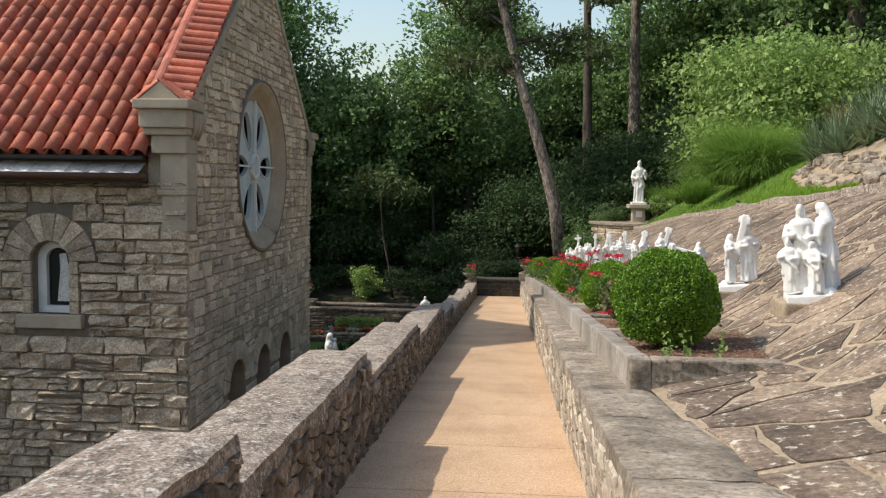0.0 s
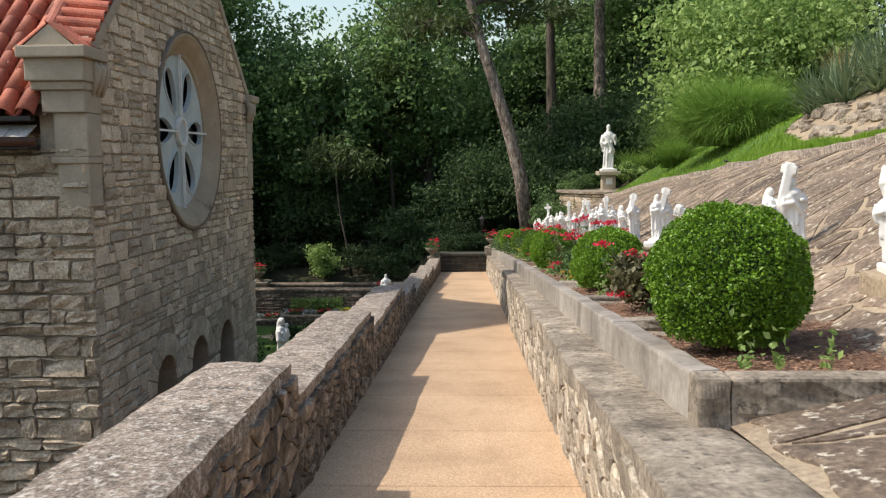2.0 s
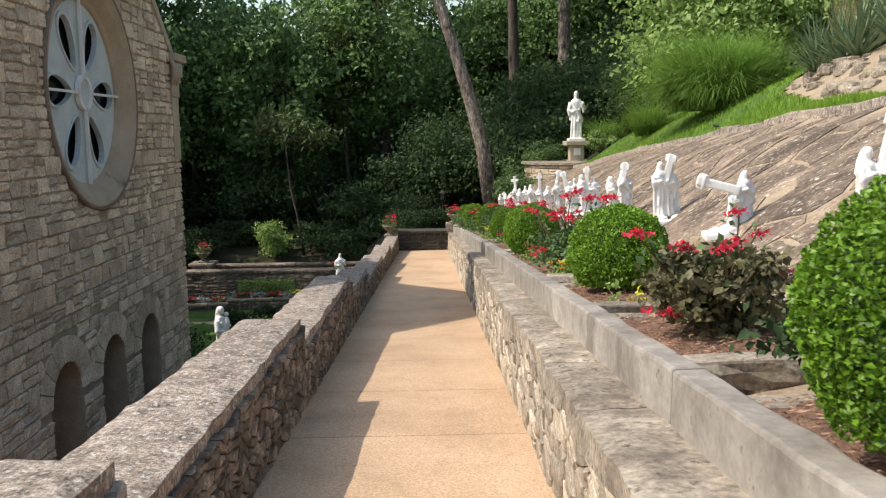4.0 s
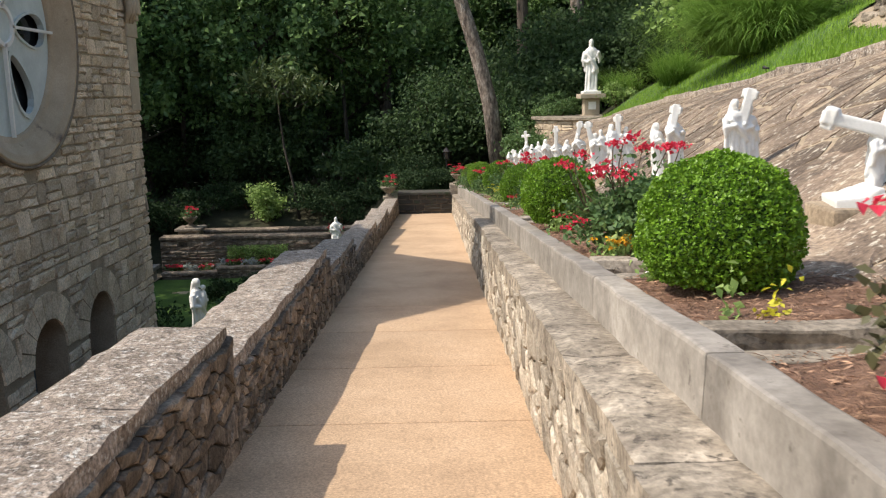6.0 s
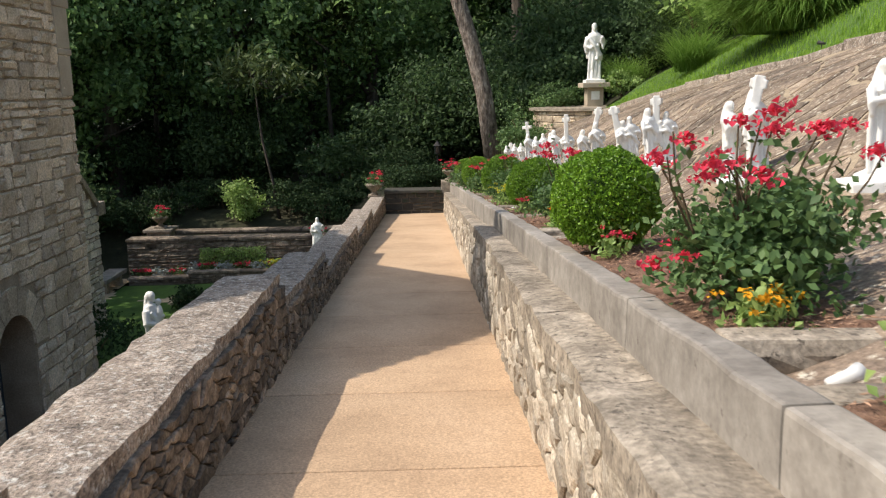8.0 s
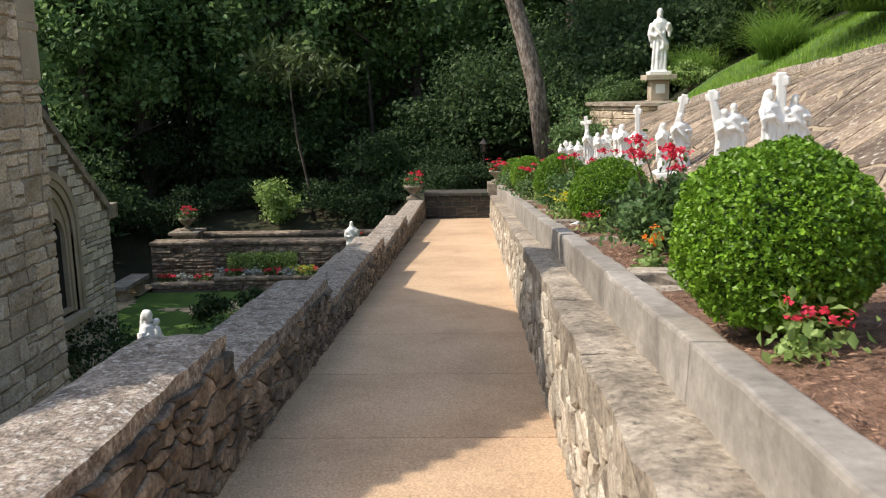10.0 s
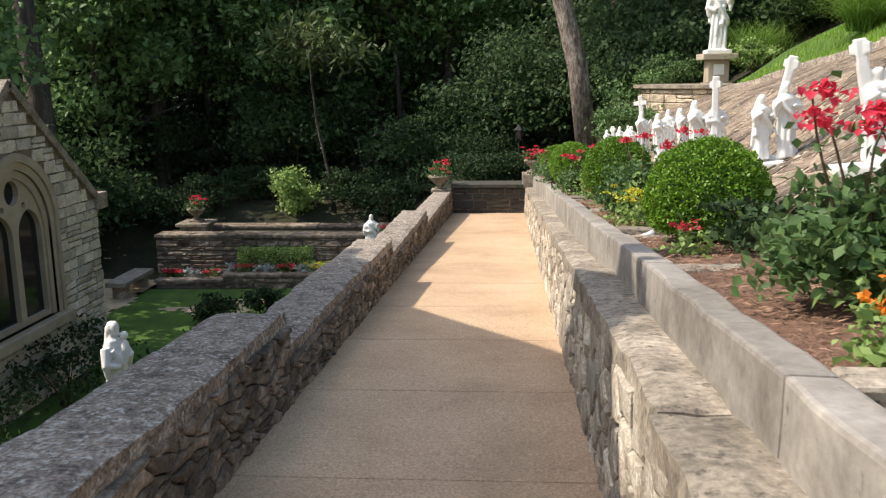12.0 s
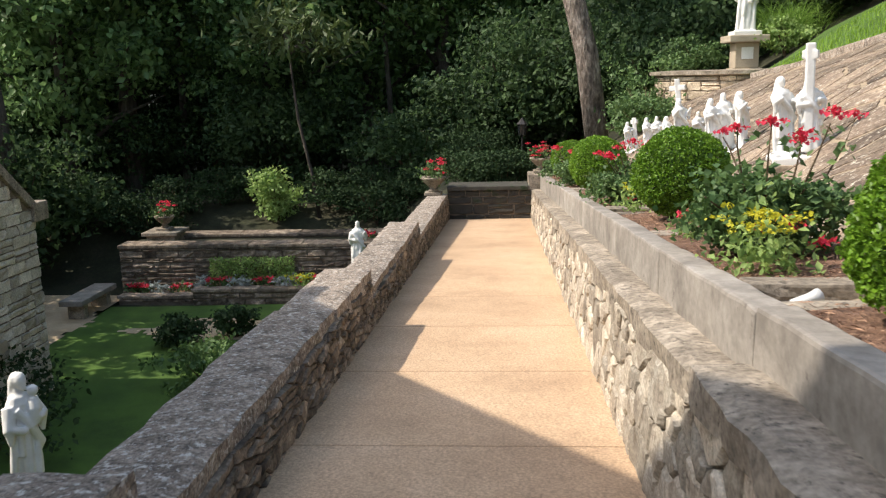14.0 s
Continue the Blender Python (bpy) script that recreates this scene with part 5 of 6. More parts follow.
# grass blades of the two lawns
cs = []
while len(cs) < 16000:
    y = rng.uniform(11, 31)
    x = edge_x(y) + 0.1 + rng.random() ** 1.2 * (lawn_w(y) - 0.1)
    cs.append((x, y, land(x, y) + 0.02))
tagged(place("lawn_blades", blades("lawn_blades", cs, rng, 0.09, 0.012, 1, 0.5, 0.5, 1, 0.01), L_LAWN, upper_lawn), kind="stuff")

# ---- planting bed ----
def boxwood(x, y, r, zc):
    base = kerb_z(y) - 0.02
    t = thing("boxwood_bush", (x, y, base), "clipped round boxwood bush with dense small bright leaves", "bush", "clipped bushes in the bed")
    h = zc - base
    bm = bmesh.new()
    for k in range(6):
        a = k * 1.05
        tube(bm, [(0.04 * math.cos(a), 0.04 * math.sin(a), -0.05), (0.45 * r * math.cos(a), 0.45 * r * math.sin(a), h * 0.8)], [0.014, 0.006], 6)
    bm_local("stem", bm, M_WOOD, t)
    n = 32000
    d = rng.normal(size=(n, 3))
    d /= np.linalg.norm(d, axis=1)[:, None]
    bump = np.array([noise.noise(Vector(v) * 2.4 + Vector((x, y, 0))) * 0.08 + noise.noise(Vector(v) * 9 + Vector((y, x, 0))) * 0.07 for v in d])
    rad = r * (1 + bump) * (1 - 0.16 * rng.random(n) ** 2.2)
    p = d * rad[:, None] * np.array([1, 1, 0.97]) + np.array([0, 0, h])
    p = p[p[:, 2] > 0.06]
    me = leaf_mesh("foliage", p, 0.0118, rng, 1.0, 0.2, 1.5, 0.3)
    local("foliage", me, L_BOX, t)
    # filler ball, coloured dark for the shade between the leaves
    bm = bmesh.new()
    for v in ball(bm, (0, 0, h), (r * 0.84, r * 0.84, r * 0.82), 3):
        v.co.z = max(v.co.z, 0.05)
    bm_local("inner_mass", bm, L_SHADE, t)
    return t


petal_rng = np.random.default_rng(3)
pp = petal_rng.normal(size=(34, 3)) * np.array([0.019, 0.019, 0.009])
bloom_me = leaf_mesh("bloom", pp, 0.027, petal_rng, 0.8, 0.3, 0.95, 0.8)
bloom_me.materials.append(L_RED)


def rose_bush(x, y, w, h, blooms, low=3, leaves=4200, plum=False):
    base = kerb_z(y) - 0.02
    t = thing("rose_bush", (x, y, base), "leafy rose bush with clusters of red blooms", "rose bush", "roses in the bed")
    bm = bmesh.new()
    tips, pts = [], []
    for k in range(12):
        a = rng.uniform(0, math.tau)
        l = w * rng.uniform(0.2, 0.95)
        top = Vector((l * math.cos(a), l * math.sin(a), h * rng.uniform(0.55, 0.85)))
        mid = Vector((top.x * 0.4, top.y * 0.4, top.z * 0.55))
        tube(bm, [(0, 0, -0.04), mid, top], [0.009, 0.007, 0.004], 5)
        tips.append(top)
    tall = []
    for k in range(max(3, blooms * 2 // 3)):
        a = rng.uniform(0, math.tau)
        b = tips[k % len(tips)]
        e = Vector((b.x * 1.25 + 0.08 * math.cos(a), b.y * 1.25 + 0.08 * math.sin(a), h * rng.uniform(0.85, 1.32)))
        tube(bm, [b * 0.7, b.lerp(e, 0.6), e], [0.006, 0.004, 0.003], 5)
        tall.append(e)
    bm_local("stem", bm, M_WOOD, t)
    p = crown_points(leaves, (0, 0, h * 0.42), (w, w, h * 0.42), 60, rng, 0.2, 0.25)
    p = p[p[:, 2] > 0.02]
    ex = np.concatenate([np.array(e) * 0.85 + rng.normal(0, 0.05, (10, 3)) for e in tall])
    local("foliage", leaf_mesh("foliage", p, 0.029, rng, 0.9, 0.15, 1.5, 0.5), L_PLUM if plum else L_ROSE, t)
    local("upper_foliage", leaf_mesh("upper_foliage", ex, 0.03, rng, 0.9, 0.15, 1.5, 0.5), L_ROSE, t)
    for k in range(blooms):
        e = tall[k % len(tall)]
        if k < low:
            a = rng.uniform(0, math.tau)
            e = Vector((w * math.cos(a), w * math.sin(a), h * rng.uniform(0.25, 0.6)))
        ob = new("bloom", bloom_me)
        ob.parent = t
        s = rng.uniform(0.75, 1.2)
        ob.matrix_basis = Matrix.Translation(e + Vector(rng.normal(0, 0.022, 3))) @ Matrix.Rotation(rng.uniform(-0.6, 0.6), 4, "X") @ Matrix.Diagonal((s, s, s, 1))
    return t


for x, y, r, zc in ((1.06, 5.72, 0.345, 0.775), (1.15, 9.45, 0.325, 0.395), (1.015, 12.95, 0.30, 0.15), (1.19, 17.1, 0.31, -0.25), (1.18, 20.7, 0.315, -0.49), (1.05, 24.5, 0.31, -0.80), (1.05, 28.0, 0.31, -1.1)):
    boxwood(x, y, r, zc)
for x, y, w, h, nb in ((1.16, 7.55, 0.28, 0.46, 9), (1.15, 11.15, 0.34, 0.52, 22), (1.22, 15.1, 0.29, 0.56, 9), (1.16, 18.75, 0.32, 0.48, 10), (1.12, 22.5, 0.36, 0.45, 18), (1.1, 26.2, 0.4, 0.45, 22), (1.1, 29.6, 0.4, 0.45, 20)):
    rose_bush(x, y, w, h, nb, 0 if 14 < y < 16 else 3, plum=y < 8)


def low_flowers(name, x, y, petal, label, n_leaf, n_flower, w, h, category="flowers", base=None, leaf=L_LIGHT, size=0.017, group=""):
    z = kerb_z(y) - 0.01 if base is None else base
    t = thing(name, (x, y, z), label, category, group)
    p = np.abs(rng.normal(size=(n_leaf, 3))) * np.array([w, w, h]) * 0.55
    p[:, :2] *= rng.choice([-1, 1], (n_leaf, 2))
    local("foliage", leaf_mesh("foliage", p, size * 1.5, rng), leaf, t)
    if n_flower:
        q = rng.normal(size=(n_flower, 3)) * np.array([w * 0.5, w * 0.5, h * 0.12]) + np.array([0, 0, h * 0.9])
        q = np.repeat(q, 9, axis=0) + rng.normal(0, size * 0.7, (n_flower * 9, 3)) * np.array([1, 1, 0.5])
        tagged(local("flower_head", leaf_mesh("flower_head", q, size, rng, 0.6, 0.2, 1.2, 0.9), petal, t), kind="stuff")
    return t


for x, y in ((0.99, 10.72), (1.08, 10.8)):
    low_flowers("marigold", x, y, L_GOLD, "small clump of golden marigolds in the mulch", 90, 9, 0.1, 0.1)
low_flowers("marigold", 0.98, 14.5, L_ORANGE, "small clump of orange marigolds in the mulch", 150, 8, 0.075, 0.17)
low_flowers("yellow_daisy", 1.0, 18.25, L_YELLOW, "mound of yellow daisies with light green leaves", 360, 40, 0.15, 0.22)
low_flowers("yellow_daisy", 1.0, 21.7, L_YELLOW, "mound of yellow daisies with light green leaves", 160, 10, 0.14, 0.18)
for x, y in ((0.98, 5.2), (1.1, 5.18), (1.3, 5.2), (1.0, 8.85), (1.13, 8.8)):
    low_flowers("seedling", x, y, L_YELLOW, "small yellow-green seedling in the mulch", 26, 0, 0.045, 0.15, "plant", None, L_LIGHT if y < 8 or x < 1.1 else L_YELLOW, 0.016, "seedlings")
for x, y in ((1.02, 9.85), (0.98, 12.6), (1.0, 16.55), (1.0, 19.6)):
    low_flowers("red_bedding_flower", x, y, L_RED, "low red bedding flowers beside the kerb", 120, 8, 0.1, 0.14)
for x, y in ((1.3, 6.6), (1.3, 16.6)):
    s = shrub("low_shrub", 0.3, 0.3, 700, 0.03, L_SHADE, "low dark green shrub in the bed", rng, "", 16)
    s.location = (x, y, kerb_z(y) - 0.01)
# mulch chips
vs, fs = [], []
for k in range(30000):
    y = 5.1 + 26 * rng.random() ** 1.3
    x, a, l = rng.uniform(0.86, 1.8), rng.uniform(0, math.tau), rng.uniform(0.006, 0.021)
    z = mulch_z(x, y) + 0.008
    dx, dy = math.cos(a) * l, math.sin(a) * l
    s = len(vs)
    vs += [(x - dx, y - dy, z), (x - dy * 0.14, y + dx * 0.14, z + 0.006), (x + dx, y + dy, z + 0.012 * rng.random()), (x + dy * 0.14, y - dx * 0.14, z + 0.003)]
    fs.append((s, s + 1, s + 2, s + 3))
tagged(place("mulch_chips", mesh_of("mulch_chips", vs, fs), mat("bark_chip", [(0.15, 0.08, 0.05), (0.40, 0.25, 0.16)], 5, 50, 0.9, 0.2, 0.5)), "scattered reddish bark chips over the mulch", "mulch", kind="stuff")

# ---- statues ----
def figure(bm, x, y, h, face, kneel=0.0, arms=(0.5, 0.5), bend=0.0, slim=1.0):
    """A robed standing or kneeling shape."""
    hh = h * (1 - 0.35 * kneel)
    c, s = math.cos(face), math.sin(face)
    put = lambda u, v, z: (x + u * c - v * s, y + u * s + v * c, z)
    w = 0.15 * h * slim
    ph = x * 31 + h * 17
    fold = lambda a, z: (0.12 * math.sin(6 * a + ph + z * 5 / h) + 0.08 * math.sin(11 * a - z * 9 / h)) * max(0.2, 1 - z / (hh * 0.85))
    prof = [(w * 0.86, 0), (w * 0.9, hh * 0.05), (w * 0.78, hh * 0.22), (w * 0.76, hh * 0.42), (w * 0.7, hh * 0.56), (w * 0.84, hh * 0.68), (w * 0.94, hh * 0.765), (w * 0.72, hh * 0.815), (w * 0.36, hh * 0.835), (w * 0.3, hh * 0.89)]
    tmp = bmesh.new()
    lathe(tmp, prof, (0, 0, 0), 26, fold, 0.72, 1.0)
    # hanging folds of the mantle
    for k in range(9):
        a = 0.7 * k + ph
        r = w * (0.74 + 0.16 * math.sin(3 * a))
        z1 = hh * (0.74 - 0.22 * abs(math.sin(a * 1.7)))
        p = [(0.72 * r * math.cos(a + 0.25), r * math.sin(a + 0.25), z1), (0.78 * r * math.cos(a + 0.1), 1.06 * r * math.sin(a + 0.1), z1 * 0.55), (0.84 * r * math.cos(a), 1.14 * r * math.sin(a), hh * (0.03 + 0.18 * (k % 3)))]
        tube(tmp, p, [0.018 * h, 0.03 * h, 0.026 * h], 6)
    tube(tmp, [(0.5 * w, -w * 0.75, hh * 0.74), (0.8 * w, 0, hh * 0.6), (0.55 * w, w * 0.85, hh * 0.44), (0, w * 0.95, hh * 0.36)], [0.03 * h, 0.032 * h, 0.035 * h, 0.03 * h], 7)
    # head, hair and veil
    ball(tmp, (0.022 * h, 0, hh * 0.93), (h * 0.05, h * 0.043, h * 0.066), 2)
    ball(tmp, (-0.012 * h, 0, hh * 0.925), (h * 0.052, h * 0.052, h * 0.068), 2)
    tube(tmp, [(-0.03 * h, 0, hh * 0.93), (-0.045 * h, 0, hh * 0.84), (-0.06 * h, 0, hh * 0.7)], [0.045 * h, 0.06 * h * slim, 0.07 * h * slim], 8)
    ball(tmp, (0.052 * h, 0, hh * 0.885), (h * 0.022, h * 0.026, h * 0.035), 1)
    for sd, a in zip((-1, 1), arms):
        sh = Vector((0.0, sd * w * 0.86, hh * 0.755))
        el = sh + Vector((0.02 * h + 0.05 * h * a, sd * 0.035 * h, -0.17 * h * (1 - 0.5 * a)))
        ha = el + Vector((0.12 * h * (0.5 + a * 0.4), -sd * (0.1 * h if a < 0.75 else 0.02 * h) * slim, 0.16 * h * (a - 0.35)))
        tube(tmp, [sh, el, ha], [0.05 * h, 0.052 * h, 0.03 * h], 8)
        tube(tmp, [el, el + Vector((0, 0, -0.12 * h))], [0.045 * h, 0.018 * h], 6)
        ball(tmp, ha, (0.027 * h,) * 3, 1)
    for v in tmp.verts:
        v.co.x += bend * h * 0.35 * (v.co.z / hh) ** 2
        v.co = Vector(put(v.co.x, v.co.y, v.co.z + 0.05))
    me = bpy.data.meshes.new("tmp")
    tmp.to_mesh(me)
    tmp.free()
    bm.from_mesh(me)
    bpy.data.meshes.remove(me)


def beam(bm, a, b, w):
    a, b = Vector(a), Vector(b)
    d = b - a
    m = Matrix.Translation((a + b) / 2) @ d.to_track_quat("Z", "Y").to_matrix().to_4x4()
    box(bm, -w, w, -w, w, -d.length / 2, d.length / 2, m)


def statue(name, bm, loc, label, group, voxel=0.0075, material=None):
    me = bpy.data.meshes.new(name)
    bm.to_mesh(me)
    bm.free()
    ob = place(name, me, material or M_WHITE)
    ob.location = loc
    r = ob.modifiers.new("merge", "REMESH")
    r.mode, r.voxel_size, r.use_smooth_shade = "VOXEL", voxel, True
    sm = ob.modifiers.new("soften", "SMOOTH")
    sm.factor, sm.iterations = 0.4, 1
    return tagged(ob, label, "statue", group)


rng = np.random.default_rng(21)
grp = "white statue groups on the slope"
stations = [
    (2.2, 6.24, [(-0.07, 0.0, 0.68, -0.9, 0, (0.5, 0.3), 0.12), (0.13, 0.02, 0.68, -2.5, 0, (0.6, 0.5), 0.14), (-0.19, -0.05, 0.42, -1.0, 0, (0.6, 0.4), 0), (0.0, -0.11, 0.42, -1.6, 0.2, (0.6, 0.4), 0.1)], None, "white statue group of robed figures with a child"),
    (2.2, 8.16, [(-0.1, 0, 0.5, 0.2, 0, (0.7, 0.4), 0.15), (0.09, 0.02, 0.56, 2.9, 0, (0.5, 0.6), 0.2)], ((-0.02, -0.02, 0.3), (0.1, -0.02, 0.7)), "white statue group of figures carrying a leaning cross"),
    (2.17, 10.26, [(0.02, 0, 0.46, 3.4, 0.8, (0.6, 0.6), 0.35), (0.14, 0.06, 0.5, 3.2, 0.3, (0.6, 0.3), 0.15)], ((0.08, -0.04, 0.32), (-0.24, -0.04, 0.44)), "white statue group with a fallen figure under a cross"),
    (2.24, 12.3, [(-0.02, 0, 0.6, 3.0, 0, (0.5, 0.5), 0.25), (0.1, 0.05, 0.54, 3.3, 0, (0.6, 0.3), 0.2)], ((0.02, -0.03, 0.36), (0.14, -0.03, 0.68)), "white statue group of two bowed figures with a cross"),
    (2.19, 13.92, [(0.06, 0, 0.62, 3.2, 0, (0.8, 0.6), 0.12), (-0.12, 0.05, 0.56, 0.3, 0.1, (0.6, 0.4), 0.1)], ((0.0, -0.03, 0.3), (0.12, -0.03, 0.72)), "white statue group of two figures under a shouldered cross"),
    (2.3, 16.5, [(-0.08, 0, 0.6, 3.2, 0, (0.5, 0.8), 0.0), (0.12, 0.05, 0.54, 2.8, 0, (0.4, 0.6), 0.1)], ((-0.01, 0.02, 0.25), (0.03, 0.02, 0.74)), "white statue group of robed figures before a cross"),
    (2.2, 17.62, [(0.02, 0, 0.6, 3.2, 0.2, (0.8, 0.6), 0.25), (0.14, 0, 0.6, 2.8, 0, (0.4, 0.6), 0.1)], ((0.0, -0.02, 0.3), (-0.04, -0.02, 0.76)), "white statue group with a stooping figure and a cross"),
    (2.24, 19.4, [(-0.14, 0, 0.6, 3.2, 0.3, (0.8, 0.6), 0.2), (0.08, 0, 0.62, 2.8, 0, (0.9, 0.6), 0.2)], ((0.0, -0.02, 0.35), (0.16, -0.02, 0.84)), "white statue group with a tall leaning cross"),
    (2.18, 21.4, [(-0.12, 0, 0.62, 3.2, 0, (0.8, 0.6), 0.0), (0.1, 0, 0.6, 2.8, 0, (0.4, 0.6), 0.1)], ((0.06, -0.04, 0.2), (0.12, -0.04, 0.88)), "white statue group beside a high broad cross"),
    (2.2, 23.5, [(-0.16, 0, 0.56, 3.2, 0, (0.6, 0.6), 0.1), (0.0, 0.1, 0.6, 2.8, 0, (0.4, 0.6), 0.0), (0.17, 0, 0.6, 3.6, 0, (1.0, 0.6), 0)], None, "white statue group of three robed figures"),
    (2.2, 25.6, [(-0.2, 0, 0.5, 0.2, 0.3, (0.6, 0.6), 0.1), (0.0, 0.0, 0.66, 3.1, 0, (1.0, 1.0), 0.0), (0.24, 0, 0.5, 2.9, 0.2, (0.6, 0.6), 0.2)], ((0, 0.08, 0.05), (0, 0.08, 0.96)), "white statue group around a tall upright cross"),
    (2.18, 27.5, [(-0.08, 0, 0.5, 3.2, 0, (0.6, 0.6), 0.1), (0.1, 0, 0.52, 2.8, 0.1, (0.4, 0.6), 0.0)], None, "white statue group of two robed figures"),
    (2.12, 29.4, [(0.0, 0, 0.52, 3.2, 0, (0.6, 0.6), 0.1)], ((0.12, 0.04, 0.05), (0.12, 0.04, 0.62)), "white robed statue beside an upright block"),
]
for x, y, figs, cross, label in stations:
    bm = bmesh.new()
    box(bm, -0.2, 0.19, -0.16, 0.14, -0.05, 0.03)
    for f in figs:
        figure(bm, f[0] * 0.85, f[1], f[2] * 0.92, f[3] + (math.pi if f[3] > 2 else 0) - 0.9, *f[4:])
    if cross:
        a, b = Vector(cross[0]), Vector(cross[1])
        beam(bm, a, a.lerp(b, 0.92), 0.032)
        m = a.lerp(b, 0.8)
        d = (b - a).normalized()
        side = Vector((0.3, 0.95, 0.1)).cross(d).normalized()
        arm = 0.1 if cross[1][0] == 0 else 0.055
        beam(bm, m - side * arm, m + side * arm, 0.03)
    for q in range(4):
        ball(bm, (rng.uniform(-0.2, 0.2), rng.uniform(-0.12, 0.12), 0.04), (0.07, 0.05, 0.04), 1)
    s = statue("statue", bm, (x, y, land(x, y) + 0.0), label, grp)
    s.rotation_euler = (0, radians(-6), radians(-12))
    bm = bmesh.new()
    vs = box(bm, x - 0.26, x + 0.24, y - 0.17, y + 0.17, land(x, y) - 0.35, land(x, y) - 0.03, None, 0.02)
    solid("statue_footing", bm, M_SMORT, "rough sandy mortar footing under a statue group", "footing", "statue footings")

# large robed statue on its pedestal and curved terrace wall
bm = bmesh.new()
figure(bm, 0, 0, 1.66, -1.7, 0, (0.1, 0.85), 0.0, 0.85)
box(bm, -0.28, 0.28, -0.24, 0.24, 0.0, 0.09)
statue("robed_statue", bm, (5.06, 33.6, 0.86), "life-size white statue of a robed figure on a pedestal", "", 0.02)
ped = thing("statue_pedestal", (5.06, 33.6, 0.1), "square cream stone pedestal with a moulded cap", "pedestal")
for nm, w, z0, z1 in (("base", 0.30, 0.1, 0.2), ("shaft", 0.24, 0.2, 0.72), ("cap", 0.4, 0.72, 0.86)):
    bm = bmesh.new()
    box(bm, 5.06 - w, 5.06 + w, 33.6 - w, 33.6 + w, z0, z1, None, 0.02)
    part(nm, bm, M_DRESS, ped)
bm = bmesh.new()
box(bm, 4.94, 5.18, 33.345, 33.36, 0.38, 0.62, None, 0.004)
part("plaque", bm, M_WHITE, ped, "small white plaque")
terrace = thing("curved_terrace_wall", (5.0, 34.0, -1.2), "curved dry-stone terrace wall under the robed statue", "wall")
bm = bmesh.new()
lathe(bm, [(1.72, -0.6), (1.72, 1.28)], (5.06, 34.0, -1.2), 40)
part("core", bm, M_JOINT, terrace)
bm = bmesh.new()
lathe(bm, [(1.76, 1.27), (1.84, 1.29), (1.84, 1.36), (1.4, 1.38)], (5.06, 34.0, -1.2), 40)
part("coping", bm, M_SEAT, terrace)
ter = []
for u, z, w, h in courses(0, 5.6, -1.5, 0.06, lambda u, z: True, rng, (0.1, 0.2), (0.2, 0.5)):
    vs, fs = stone_block(w, h, 0.03, rng, 1.2)
    out = []
    for a, b, n in vs:
        th = math.pi + 0.05 + (u + a) / 1.75
        out.append((5.06 + (1.72 + n) * math.cos(th), 34.0 + (1.72 + n) * math.sin(th), z + b))
    ter.append(((u, z), out, fs))
pieces("stone", ter, M_ASH, terrace, lambda k: k[0], 220)

# ---- end of the walk ----
end_wall = thing("wall_3", (0, 31.4, -2.5), "coursed stone wall closing the walkway, darkened for tree shade", "wall", kind="structure")
bm = bmesh.new()
box(bm, -1.04, 1.6, 31.15, 31.75, -3.2, -1.96)
part("core", bm, M_JOINT, end_wall)
bm = bmesh.new()
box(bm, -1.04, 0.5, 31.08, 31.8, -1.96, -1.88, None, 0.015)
part("coping", bm, M_SHADED, end_wall)
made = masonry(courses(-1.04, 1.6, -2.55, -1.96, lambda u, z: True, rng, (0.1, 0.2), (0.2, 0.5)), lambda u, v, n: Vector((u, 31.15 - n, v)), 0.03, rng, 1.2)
pieces("stone", made, M_SHADED, end_wall, lambda k: k[0])
bm = bmesh.new()
box(bm, 0.5, 1.0, 31.22, 31.78, -2.6, -1.68, None, 0.02)
part("pier", bm, M_SEAT, end_wall, "grey stone pier at the wall's end")


def urn(x, y, z, s, label, group):
    t = thing("planter_urn", (x, y, z), label, "urn", group)
    bm = bmesh.new()
    box(bm, -0.17 * s, 0.17 * s, -0.17 * s, 0.17 * s, 0, 0.06 * s, None, 0.01)
    bm_local("plinth", bm, M_SEAT, t)
    bm = bmesh.new()
    lathe(bm, [(0.09 * s, 0.06 * s), (0.1 * s, 0.09 * s), (0.055 * s, 0.13 * s), (0.12 * s, 0.19 * s), (0.2 * s, 0.26 * s), (0.235 * s, 0.31 * s), (0.26 * s, 0.34 * s), (0.25 * s, 0.36 * s), (0.2 * s, 0.34 * s)], (0, 0, 0), 24)
    bm_local("bowl", bm, M_SEAT, t, "", True)
    p = rng.normal(size=(240, 3)) * np.array([0.14, 0.14, 0.09]) * s + np.array([0, 0, 0.45 * s])
    local("foliage", leaf_mesh("foliage", p, 0.05 * s, rng), L_ROSE, t)
    for k in range(12):
        ob = new("bloom", bloom_me)
        ob.parent = t
        q = s * rng.uniform(1.0, 1.5)
        ob.matrix_basis = Matrix.Translation(Vector(rng.normal(0, 0.14 * s, 2)).to_3d() + Vector((0, 0, s * rng.uniform(0.42, 0.72)))) @ Matrix.Diagonal((q, q, q, 1))
    return t


urn(-1.3, 31.05, -2.02, 0.95, "grey stone urn of red flowers on the parapet's end", "urns")
urn(0.74, 31.5, -1.68, 0.8, "grey stone urn of red flowers beside the bed", "urns")

